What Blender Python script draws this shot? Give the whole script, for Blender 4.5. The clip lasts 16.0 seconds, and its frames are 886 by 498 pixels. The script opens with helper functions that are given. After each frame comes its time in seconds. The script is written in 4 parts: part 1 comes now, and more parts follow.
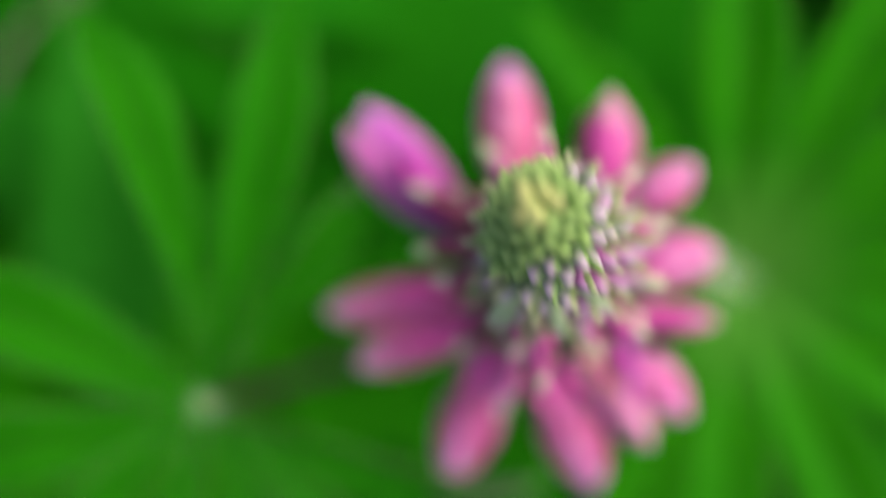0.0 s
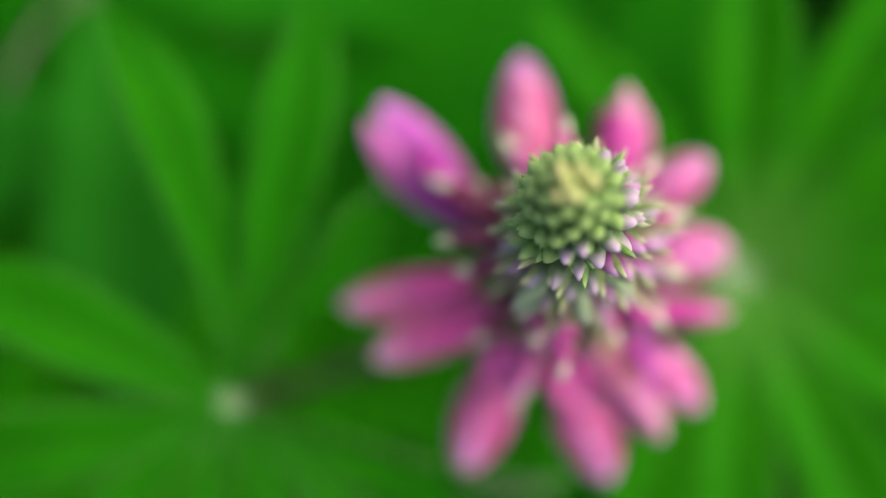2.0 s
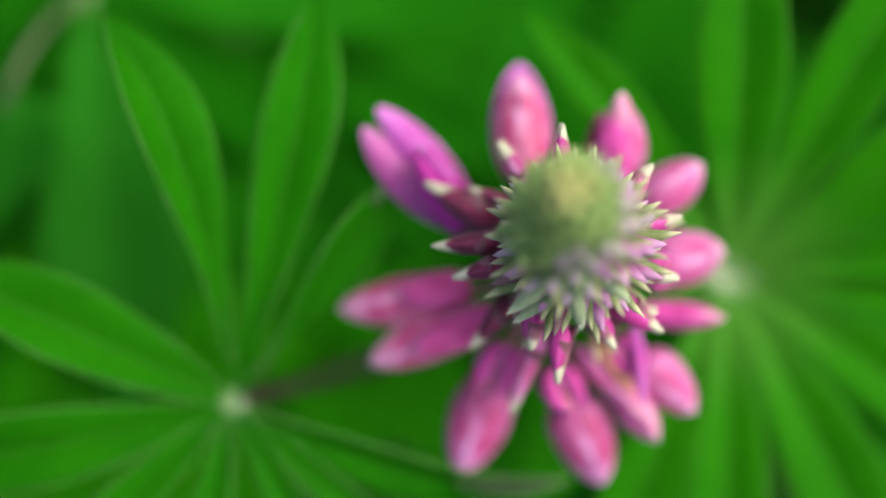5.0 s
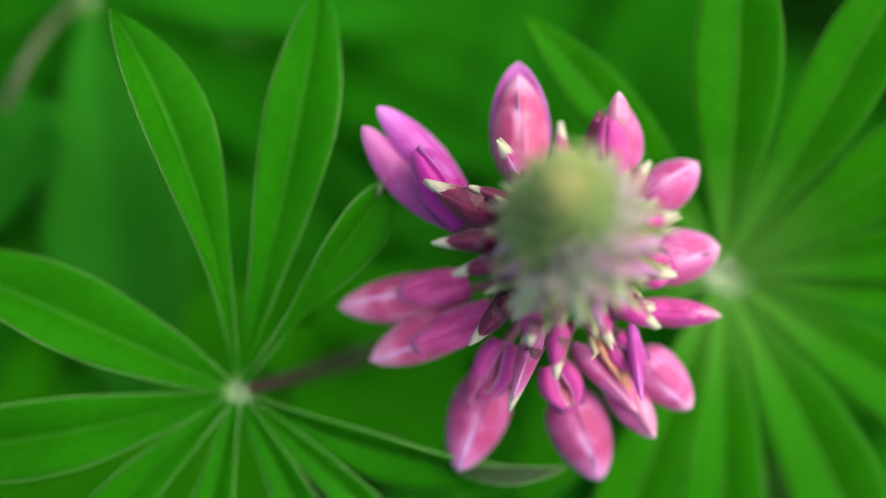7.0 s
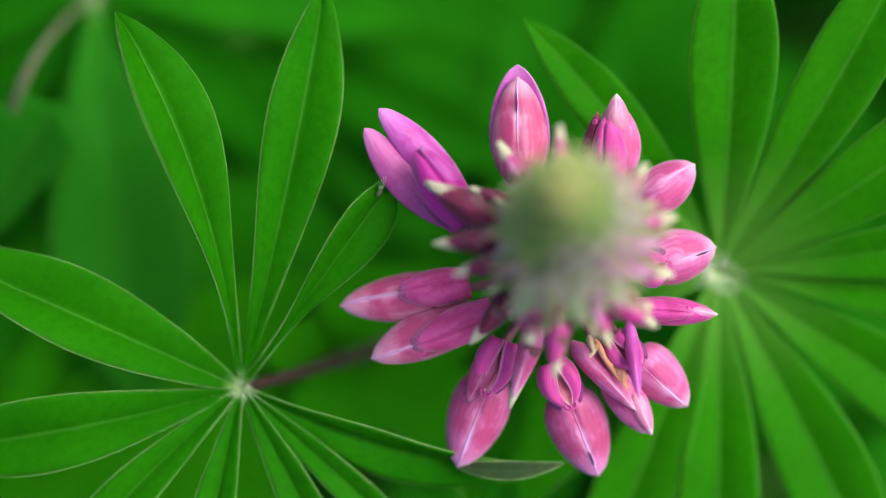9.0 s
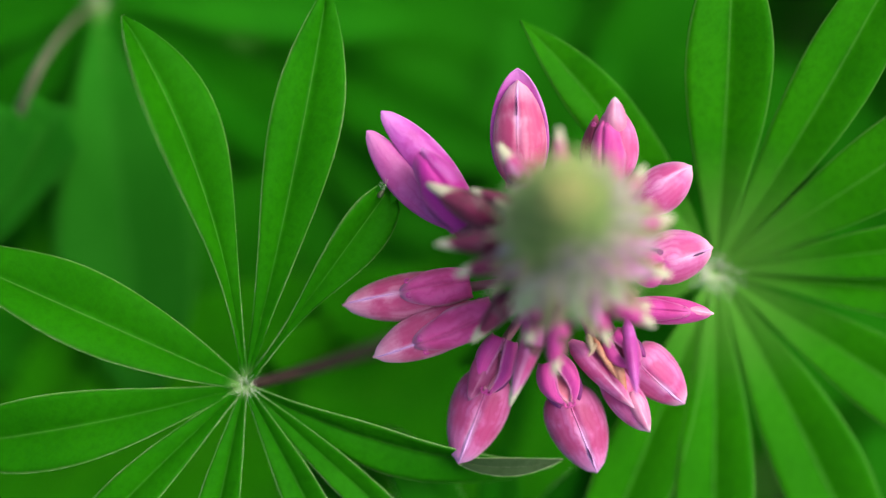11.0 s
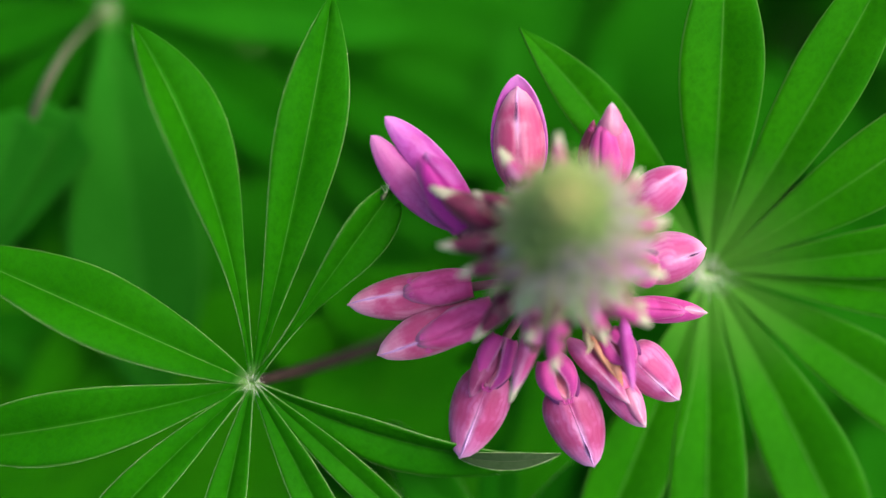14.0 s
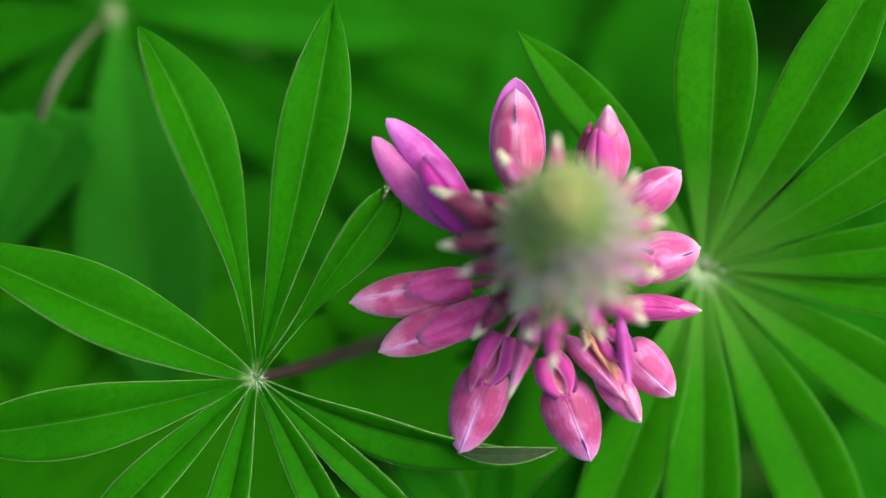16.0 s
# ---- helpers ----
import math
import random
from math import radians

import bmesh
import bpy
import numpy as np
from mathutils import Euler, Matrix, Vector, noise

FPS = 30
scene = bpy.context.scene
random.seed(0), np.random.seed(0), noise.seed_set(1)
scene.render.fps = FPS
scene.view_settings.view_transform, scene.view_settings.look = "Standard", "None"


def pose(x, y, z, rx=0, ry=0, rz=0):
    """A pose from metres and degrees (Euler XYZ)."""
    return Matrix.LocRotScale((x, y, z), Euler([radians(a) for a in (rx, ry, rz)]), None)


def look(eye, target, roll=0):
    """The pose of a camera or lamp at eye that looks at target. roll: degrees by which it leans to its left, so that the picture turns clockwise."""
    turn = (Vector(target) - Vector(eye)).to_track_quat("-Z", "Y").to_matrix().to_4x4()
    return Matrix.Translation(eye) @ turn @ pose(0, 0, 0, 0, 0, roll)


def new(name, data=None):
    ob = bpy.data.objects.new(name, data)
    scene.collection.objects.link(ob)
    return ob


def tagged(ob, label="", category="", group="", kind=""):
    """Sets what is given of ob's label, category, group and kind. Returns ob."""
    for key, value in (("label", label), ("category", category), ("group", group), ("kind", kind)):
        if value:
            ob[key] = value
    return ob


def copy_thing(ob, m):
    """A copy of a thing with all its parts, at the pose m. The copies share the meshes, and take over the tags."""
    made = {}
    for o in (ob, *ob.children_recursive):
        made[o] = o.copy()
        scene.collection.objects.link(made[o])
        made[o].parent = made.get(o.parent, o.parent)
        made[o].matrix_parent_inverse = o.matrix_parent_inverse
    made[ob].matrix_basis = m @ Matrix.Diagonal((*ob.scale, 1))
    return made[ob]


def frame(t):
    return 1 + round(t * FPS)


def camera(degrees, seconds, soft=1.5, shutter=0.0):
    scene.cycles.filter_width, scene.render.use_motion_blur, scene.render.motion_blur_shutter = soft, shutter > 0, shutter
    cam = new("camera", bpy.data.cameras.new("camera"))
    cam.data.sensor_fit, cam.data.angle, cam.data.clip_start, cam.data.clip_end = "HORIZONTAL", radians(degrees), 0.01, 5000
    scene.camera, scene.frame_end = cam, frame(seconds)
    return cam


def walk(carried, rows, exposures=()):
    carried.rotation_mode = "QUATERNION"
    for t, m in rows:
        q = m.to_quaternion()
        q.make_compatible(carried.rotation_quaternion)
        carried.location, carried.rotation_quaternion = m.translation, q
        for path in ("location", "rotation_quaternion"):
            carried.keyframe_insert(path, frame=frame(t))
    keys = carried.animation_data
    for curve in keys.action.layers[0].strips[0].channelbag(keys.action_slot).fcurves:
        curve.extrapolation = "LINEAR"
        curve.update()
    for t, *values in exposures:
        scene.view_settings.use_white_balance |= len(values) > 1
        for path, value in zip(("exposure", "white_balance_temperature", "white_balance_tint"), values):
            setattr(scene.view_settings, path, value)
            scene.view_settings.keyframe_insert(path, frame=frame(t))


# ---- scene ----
# A pink lupin seen from straight above among its own leaves; the focus is pulled from the tip down to the leaves.
MM = 0.001

# ---- camera and its way ----
cam = camera(16.0, 16.0, soft=1.2, shutter=0.7)
PATH = [
    (0.0, pose(0, 0, 0.8058, -0.006, -0.101, 0)),
    (0.1, pose(0, 0, 0.8060, 0.151, -0.014, 0)),
    (0.2, pose(0, 0, 0.8062, 0.203, 0.051, 0)),
    (0.3, pose(0, 0, 0.8063, 0.104, -0.085, 0)),
    (0.4, pose(0, 0, 0.8065, -0.082, -0.149, 0)),
    (0.5, pose(0, 0, 0.8067, -0.086, -0.173, 0)),
    (0.6, pose(0, 0, 0.8069, 0.062, 0.007, 0)),
    (0.7, pose(0, 0, 0.8071, 0.097, 0.163, 0)),
    (0.8, pose(0, 0, 0.8073, 0.017, 0.073, 0)),
    (0.9, pose(0, 0, 0.8075, -0.051, -0.056, 0)),
    (1.0, pose(0, 0, 0.8077, -0.010, 0.006, 0)),
    (1.1, pose(0, 0, 0.8079, 0.070, 0.090, 0)),
    (1.2, pose(0, 0, 0.8081, 0.109, 0.266, 0)),
    (1.3, pose(0, 0, 0.8082, 0.016, 0.142, 0)),
    (1.4, pose(0, 0, 0.8084, -0.030, 0.061, 0)),
    (1.5, pose(0, 0, 0.8086, -0.031, 0.092, 0)),
    (2.0, pose(0, 0, 0.8093, -0.051, 0.072, 0)),
    (2.5, pose(0, 0, 0.8099, -0.021, 0.051, 0)),
    (3.0, pose(0, 0, 0.8109, 0.000, 0.031, 0)),
    (3.5, pose(0, 0, 0.8119, 0.021, 0.021, 0)),
    (4.0, pose(0, 0, 0.8125, 0.031, 0.015, 0)),
    (6.5, pose(0, 0, 0.8164, 0.035, -0.028, 0)),
    (7.0, pose(0, 0, 0.8179, 0.028, -0.023, 0)),
    (7.5, pose(0, 0, 0.8194, 0.023, -0.029, 0)),
    (8.0, pose(0, 0, 0.8206, 0.015, -0.029, 0)),
    (8.5, pose(0, 0, 0.8221, 0.010, -0.025, 0)),
    (9.0, pose(0, 0, 0.8238, 0.005, -0.021, 0)),
    (11.5, pose(0, 0, 0.8320, 0.009, -0.006, 0)),
    (12.0, pose(0, 0, 0.8341, 0.018, -0.010, 0)),
    (12.5, pose(0, 0, 0.8359, 0.014, -0.010, 0)),
    (13.0, pose(0, 0, 0.8377, 0.012, 0.004, 0)),
    (13.5, pose(0, 0, 0.8398, 0.020, 0.010, 0)),
    (14.0, pose(0, 0, 0.8417, 0.023, 0.012, 0)),
    (14.5, pose(0, 0, 0.8437, 0.020, 0.007, 0)),
    (15.0, pose(0, 0, 0.8460, 0.021, 0.003, 0)),
    (15.5, pose(0, 0, 0.8479, 0.012, 0.002, 0)),
    (16.0, pose(0, 0, 0.8500, 0.000, 0.000, 0)),
]
walk(cam, PATH)
cam.data.dof.use_dof = True
cam.data.dof.aperture_fstop = 3.6
cam.data.dof.aperture_blades = 0
focus = new("focus_point")
focus.empty_display_size = 0.005
cam.data.dof.focus_object = focus

# ---- world, sun, exposure ----
world = bpy.data.worlds.new("sky")
scene.world = world
world.use_nodes = True
wn = world.node_tree
sky = wn.nodes.new("ShaderNodeTexSky")
sky.sky_type = "NISHITA"
sky.sun_disc = False
sky.sun_elevation, sky.sun_rotation = radians(51.5), radians(63.7)
sky.air_density, sky.dust_density, sky.ozone_density = 0.75, 6.0, 0.8
wn.links.new(sky.outputs[0], wn.nodes["Background"].inputs[0])
wn.nodes["Background"].inputs[1].default_value = 0.25
sun_data = bpy.data.lights.new("sun", "SUN")
sun_data.energy, sun_data.angle, sun_data.color = 1.55, radians(62), (1.0, 0.98, 0.96)
sun = new("sun", sun_data)
sun.matrix_world = look((0.85, 0.42, 1.592), (0, 0, 0.4))
scene.view_settings.exposure = 0.17


# ---- materials ----
def nodes_of(name):
    m = bpy.data.materials.new(name)
    m.use_nodes = True
    nt = m.node_tree
    return m, nt, nt.nodes["Principled BSDF"]


class Web:
    """Small helper to chain shader nodes."""

    def __init__(self, nt):
        self.nt = nt

    def node(self, kind, **inputs):
        n = self.nt.nodes.new(kind)
        for key, value in inputs.items():
            self.put(n.inputs[key.replace("_", " ")], value)
        return n

    def put(self, socket, value):
        if isinstance(value, bpy.types.NodeSocket):
            self.nt.links.new(value, socket)
        else:
            socket.default_value = value

    def math(self, op, a, b=0.0, clamp=False):
        n = self.nt.nodes.new("ShaderNodeMath")
        n.operation, n.use_clamp = op, clamp
        self.put(n.inputs[0], a)
        self.put(n.inputs[1], b)
        return n.outputs[0]

    def ramp(self, fac, a, b, lo=0.0, hi=1.0):
        n = self.nt.nodes.new("ShaderNodeMapRange")
        n.interpolation_type = "SMOOTHSTEP"
        for i, v in enumerate((fac, a, b, lo, hi)):
            self.put(n.inputs[i], v)
        return n.outputs[0]

    def mix(self, fac, a, b, blend="MIX"):
        n = self.nt.nodes.new("ShaderNodeMix")
        n.data_type, n.blend_type = "RGBA", blend
        self.put(n.inputs[0], fac)
        for i, v in ((6, a), (7, b)):
            self.put(n.inputs[i], v if isinstance(v, bpy.types.NodeSocket) else (*v, 1.0))
        return n.outputs[2]

    def noise(self, scale, detail=3.0, vector=None):
        n = self.node("ShaderNodeTexNoise", Scale=scale, Detail=detail)
        n.noise_dimensions = "3D"
        if vector is not None:
            self.put(n.inputs["Vector"], vector)
        return n.outputs["Fac"]

    def uv(self):
        n = self.nt.nodes.new("ShaderNodeSeparateXYZ")
        t = self.nt.nodes.new("ShaderNodeTexCoord")
        self.put(n.inputs[0], t.outputs["UV"])
        return n.outputs[0], n.outputs[1]

    def object_place(self):
        return self.nt.nodes.new("ShaderNodeTexCoord").outputs["Object"]

    def luck(self):
        return self.nt.nodes.new("ShaderNodeObjectInfo").outputs["Random"]

    def bump(self, height, strength, distance):
        return self.node("ShaderNodeBump", Height=height, Strength=strength, Distance=distance).outputs[0]

    def translucent(self, bsdf, color, fac, normal=None):
        out = self.nt.nodes["Material Output"]
        t = self.node("ShaderNodeBsdfTranslucent", Color=color)
        if normal is not None:
            self.put(t.inputs["Normal"], normal)
        m = self.nt.nodes.new("ShaderNodeMixShader")
        self.put(m.inputs[0], fac)
        self.put(m.inputs[1], bsdf.outputs[0])
        self.put(m.inputs[2], t.outputs[0])
        self.put(out.inputs[0], m.outputs[0])


def leaf_material(name, dark, light, margin, gloss=0.48, downy=0.0):
    m, nt, bsdf = nodes_of(name)
    w = Web(nt)
    u, v = w.uv()
    across = w.math("ABSOLUTE", w.math("SUBTRACT", w.math("MULTIPLY", u, 2.0), 1.0))
    place = w.object_place()
    patch = w.noise(90.0, 3.0, place)
    grain = w.noise(900.0, 4.0, place)
    # side veins run forward from the midrib
    slant = w.math("SUBTRACT", w.math("MULTIPLY", v, 30.0), w.math("MULTIPLY", across, 5.0))
    wobble = w.math("ADD", slant, w.math("MULTIPLY", patch, 1.6))
    vein = w.math("POWER", w.math("ABSOLUTE", w.math("SINE", w.math("MULTIPLY", wobble, 3.1416))), 0.6)
    base = w.mix(w.ramp(patch, 0.3, 0.7), dark, light)
    base = w.mix(w.ramp(grain, 0.35, 0.75, 0.0, 0.5), base, tuple(c * 0.7 for c in dark))
    net = w.nt.nodes.new("ShaderNodeTexVoronoi")
    net.feature = "DISTANCE_TO_EDGE"
    w.put(net.inputs["Vector"], place)
    net.inputs["Scale"].default_value = 1100.0
    cell = w.ramp(net.outputs["Distance"], 0.0, 0.22)
    base = w.mix(w.math("MULTIPLY", w.math("SUBTRACT", 1.0, cell), 0.10), base, tuple(min(1, c * 1.5) for c in light))
    base = w.mix(w.ramp(vein, 0.0, 0.5, 0.08, 0.0), base, tuple(min(1, c * 1.7) for c in light))
    base = w.mix(w.math("MULTIPLY", w.luck(), 0.25), base, (light[0] * 1.35, light[1] * 1.05, light[2]))
    base = w.mix(w.ramp(across, 0.01, 0.035, 0.18, 0.0), base, margin)
    base = w.mix(w.ramp(w.math("ADD", across, w.math("MULTIPLY", grain, 0.03)), 0.975, 1.0, 0.0, 0.22), base, margin)
    base = w.mix(w.ramp(w.math("ADD", v, w.math("MULTIPLY", grain, 0.02)), 0.012, 0.075, 0.7, 0.0), base, (0.24, 0.45, 0.13))
    if downy:
        base = w.mix(w.ramp(w.math("ADD", v, w.math("MULTIPLY", patch, 0.1)), 0.05, 0.45, downy, 0.0), base, (0.17, 0.44, 0.065))
    w.put(bsdf.inputs["Base Color"], base)
    w.put(bsdf.inputs["Roughness"], w.ramp(grain, 0.3, 0.7, gloss - 0.07, gloss + 0.1))
    bsdf.inputs["Specular IOR Level"].default_value = 0.025
    relief = w.math("ADD", w.math("MULTIPLY", vein, 0.10), w.math("ADD", w.math("MULTIPLY", grain, 0.5), w.math("MULTIPLY", cell, 0.10)))
    w.put(bsdf.inputs["Normal"], w.bump(relief, 0.38, 0.0002))
    w.translucent(bsdf, w.mix(0.35, base, (0.030, 0.38, 0.002)), 0.40)
    return m


def plain_material(name, a, b, scale, rough=0.5, bump=0.25, depth=0.0003, sheen=0.0):
    m, nt, bsdf = nodes_of(name)
    w = Web(nt)
    place = w.object_place()
    n1, n2 = w.noise(scale, 3.0, place), w.noise(scale * 7.0, 4.0, place)
    base = w.mix(w.ramp(n1, 0.3, 0.7), a, b)
    base = w.mix(w.ramp(n2, 0.4, 0.8, 0.0, 0.35), base, tuple(c * 0.6 for c in a))
    w.put(bsdf.inputs["Base Color"], base)
    w.put(bsdf.inputs["Roughness"], w.ramp(n2, 0.3, 0.7, rough - 0.06, rough + 0.08))
    bsdf.inputs["Sheen Weight"].default_value = sheen
    w.put(bsdf.inputs["Normal"], w.bump(n2, bump, depth))
    return m


def petal_material(name, body, deep, seam, tip, lines=11.0):
    """Petal: u runs from the upper seam (0) round to the lower one (1), v from base to tip."""
    m, nt, bsdf = nodes_of(name)
    w = Web(nt)
    u, v = w.uv()
    place = w.object_place()
    cloud = w.noise(330.0, 5.0, place)
    fine = w.noise(1500.0, 3.0, place)
    bent = w.math("ADD", w.math("MULTIPLY", u, lines), w.math("MULTIPLY", cloud, 3.0))
    fan = w.math("POWER", w.math("ABSOLUTE", w.math("SINE", w.math("MULTIPLY", bent, 3.1416))), 0.7)
    base = w.mix(w.ramp(cloud, 0.42, 0.66), body, deep)
    stripe = w.math("MULTIPLY", w.ramp(fan, 0.0, 0.8, 0.72, 0.0), w.ramp(v, 0.1, 0.35))
    base = w.mix(w.math("MULTIPLY", stripe, w.ramp(v, 0.50, 0.78, 1.0, 0.0)), base, deep)
    flush = w.math("MULTIPLY", w.math("MULTIPLY", w.ramp(u, 0.05, 0.14), w.ramp(u, 0.16, 0.36, 1.0, 0.0)), w.math("MULTIPLY", w.ramp(v, 0.25, 0.48), w.ramp(v, 0.55, 0.8, 0.7, 0.0)))
    base = w.mix(flush, base, deep)
    pale = w.math("MULTIPLY", w.ramp(fan, 0.75, 1.0, 0.0, 0.15), w.ramp(cloud, 0.3, 0.6, 1.0, 0.2))
    base = w.mix(pale, base, tip)
    base = w.mix(w.ramp(v, 0.0, 0.3, 0.45, 0.0), base, deep)
    base = w.mix(w.math("MULTIPLY", w.ramp(w.math("ADD", u, w.math("MULTIPLY", cloud, 0.08)), 0.05, 0.115, 0.8, 0.0), w.ramp(v, 0.3, 0.7)), base, seam)
    base = w.mix(w.ramp(w.math("ADD", v, w.math("MULTIPLY", cloud, 0.12)), 0.84, 1.06, 0.0, 0.8), base, tip)
    base = w.mix(w.ramp(fine, 0.5, 0.75, 0.0, 0.14), base, tuple(c * 0.7 for c in deep))
    base = w.mix(w.math("MULTIPLY", w.luck(), 0.18), base, deep)
    w.put(bsdf.inputs["Base Color"], base)
    w.put(bsdf.inputs["Roughness"], w.ramp(fine, 0.3, 0.7, 0.42, 0.55))
    bsdf.inputs["Specular IOR Level"].default_value = 0.35
    bsdf.inputs["Sheen Weight"].default_value = 0.25
    relief = w.math("ADD", w.math("MULTIPLY", fan, 0.22), w.math("MULTIPLY", fine, 0.3))
    w.put(bsdf.inputs["Normal"], w.bump(relief, 0.4, 0.0002))
    w.translucent(bsdf, base, 0.25)
    return m


def bud_material(name, low, body, tip, tipped=(0.7, 1.05), base_fade=(0.2, 0.6)):
    """Bud or calyx: v runs from base to tip, fine downy grain."""
    m, nt, bsdf = nodes_of(name)
    w = Web(nt)
    u, v = w.uv()
    place = w.object_place()
    cloud, down = w.noise(500.0, 3.0, place), w.noise(2600.0, 2.0, place)
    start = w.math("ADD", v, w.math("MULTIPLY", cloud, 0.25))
    # darker base colour; on the cone's buds it paints the shade in the gaps
    base = w.mix(w.ramp(start, *base_fade), low, body)
    base = w.mix(w.ramp(start, *tipped), base, tip)
    base = w.mix(w.math("MULTIPLY", w.luck(), 0.3), base, tuple(c * 0.6 for c in body))
    base = w.mix(w.ramp(down, 0.5, 0.8, 0.0, 0.14), base, tuple(min(1, c * 1.2 + 0.08) for c in tip))
    w.put(bsdf.inputs["Base Color"], base)
    bsdf.inputs["Roughness"].default_value = 0.6
    bsdf.inputs["Sheen Weight"].default_value = 0.12
    w.put(bsdf.inputs["Normal"], w.bump(down, 0.4, 0.0002))
    w.translucent(bsdf, base, 0.15)
    return m


LEAF = leaf_material("lupin_leaf_green", (0.0092, 0.136, 0.0012), (0.0166, 0.192, 0.0018), (0.24, 0.42, 0.12))
LEAF_LOW = leaf_material("lower_leaf_green", (0.0075, 0.138, 0.0018), (0.0145, 0.194, 0.0030), (0.05, 0.26, 0.025), 0.6)
DOWNY_LEAF = leaf_material("downy_leaf_green", (0.012, 0.152, 0.0012), (0.022, 0.208, 0.0018), (0.24, 0.42, 0.12), 0.5, 0.42)
# lower leaf green with light painted in, for leaves shaded from above
LIFTED_LEAF = leaf_material("leaf_green_lifted", (0.021, 0.255, 0.0018), (0.035, 0.325, 0.0028), (0.10, 0.36, 0.04), 0.6)
# bluish leaf colour, painted paler to offset the shade of the leaf above
BLUISH_LIFTED_LEAF = leaf_material("bluish_leaf_green_lifted", (0.012, 0.168, 0.006), (0.021, 0.215, 0.010), (0.10, 0.36, 0.06), 0.6)
UNDERSIDE = leaf_material("leaf_underside_green", (0.028, 0.065, 0.022), (0.055, 0.10, 0.042), (0.4, 0.45, 0.3), 0.6)
FRINGE = plain_material("leaf_margin_silver", (0.13, 0.36, 0.05), (0.34, 0.53, 0.22), 900.0, 0.6)
RIB = plain_material("leaf_rib_pale_green", (0.11, 0.31, 0.02), (0.17, 0.37, 0.035), 500.0, 0.5)
HUB = plain_material("leaf_hub_downy_white", (0.28, 0.42, 0.18), (0.46, 0.55, 0.34), 900.0, 0.7, 0.5, 0.0004, 0.5)
HEART = plain_material("leaf_hub_dull_green", (0.13, 0.22, 0.08), (0.22, 0.30, 0.14), 900.0, 0.7, 0.5, 0.0004, 0.2)
DOWN = plain_material("silky_white_down", (0.52, 0.62, 0.42), (0.68, 0.74, 0.60), 900.0, 0.6)
STALK = plain_material("green_stalk", (0.05, 0.20, 0.015), (0.08, 0.25, 0.03), 200.0, 0.6, 0.3, 0.0003, 0.0)
PURPLE_STALK = plain_material("purple_stalk", (0.024, 0.013, 0.011), (0.042, 0.022, 0.018), 250.0, 0.6, 0.3, 0.0003, 0.0)
DRY_STALK = plain_material("dry_stalk", (0.045, 0.068, 0.022), (0.075, 0.095, 0.038), 200.0, 0.6)
SOIL = plain_material("dark_soil", (0.012, 0.020, 0.008), (0.03, 0.035, 0.015), 30.0, 0.9, 0.8, 0.004)
PINK = petal_material("petal_pink", (0.56, 0.145, 0.37), (0.41, 0.042, 0.17), (0.76, 0.52, 0.84), (0.74, 0.37, 0.70))
ROSE = petal_material("petal_rose", (0.62, 0.185, 0.45), (0.49, 0.060, 0.23), (0.84, 0.58, 0.84), (0.84, 0.50, 0.66))
VIOLET = petal_material("petal_violet", (0.52, 0.100, 0.48), (0.41, 0.034, 0.30), (0.68, 0.26, 0.66), (0.68, 0.27, 0.66), 4.0)
ORCHID = petal_material("petal_orchid", (0.50, 0.020, 0.33), (0.32, 0.008, 0.22), (0.56, 0.08, 0.40), (0.52, 0.05, 0.35))
MAGENTA = petal_material("petal_magenta", (0.60, 0.056, 0.35), (0.44, 0.020, 0.22), (0.68, 0.14, 0.48), (0.66, 0.13, 0.44))
# banner magenta lightened in colour for the florets in the cone's shade
CERISE_LIFTED = petal_material("petal_cerise_lifted", (0.66, 0.085, 0.33), (0.50, 0.034, 0.20), (0.74, 0.24, 0.50), (0.72, 0.22, 0.46), 4.0)
LILAC = petal_material("petal_dusty_lilac", (0.47, 0.100, 0.36), (0.39, 0.050, 0.25), (0.60, 0.24, 0.52), (0.58, 0.22, 0.50), 4.0)
PALE = petal_material("petal_pale", (0.76, 0.35, 0.52), (0.66, 0.20, 0.38), (0.86, 0.66, 0.80), (0.86, 0.68, 0.74))
PEACH = petal_material("petal_peach", (0.66, 0.235, 0.39), (0.52, 0.065, 0.20), (0.82, 0.56, 0.84), (0.82, 0.46, 0.62))
SALMON = petal_material("petal_salmon", (0.60, 0.19, 0.30), (0.46, 0.08, 0.15), (0.78, 0.46, 0.52), (0.74, 0.36, 0.44))
CREAM = bud_material("calyx_cream", (0.15, 0.035, 0.075), (0.26, 0.10, 0.14), (0.58, 0.54, 0.34), (0.82, 1.16))
SEPAL = bud_material("sepal_cream", (0.14, 0.035, 0.06), (0.27, 0.10, 0.13), (0.56, 0.58, 0.39), (0.62, 0.88), (0.15, 0.55))
STEM_PINK = bud_material("pedicel_purple", (0.13, 0.035, 0.08), (0.22, 0.07, 0.12), (0.30, 0.14, 0.16))
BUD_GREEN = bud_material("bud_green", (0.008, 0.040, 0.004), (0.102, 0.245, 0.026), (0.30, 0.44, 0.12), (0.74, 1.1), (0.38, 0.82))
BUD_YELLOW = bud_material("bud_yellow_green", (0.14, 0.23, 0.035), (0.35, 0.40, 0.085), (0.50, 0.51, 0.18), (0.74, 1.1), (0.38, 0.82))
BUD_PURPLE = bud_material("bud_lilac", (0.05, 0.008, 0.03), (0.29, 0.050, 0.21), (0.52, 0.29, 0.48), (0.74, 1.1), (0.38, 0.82))
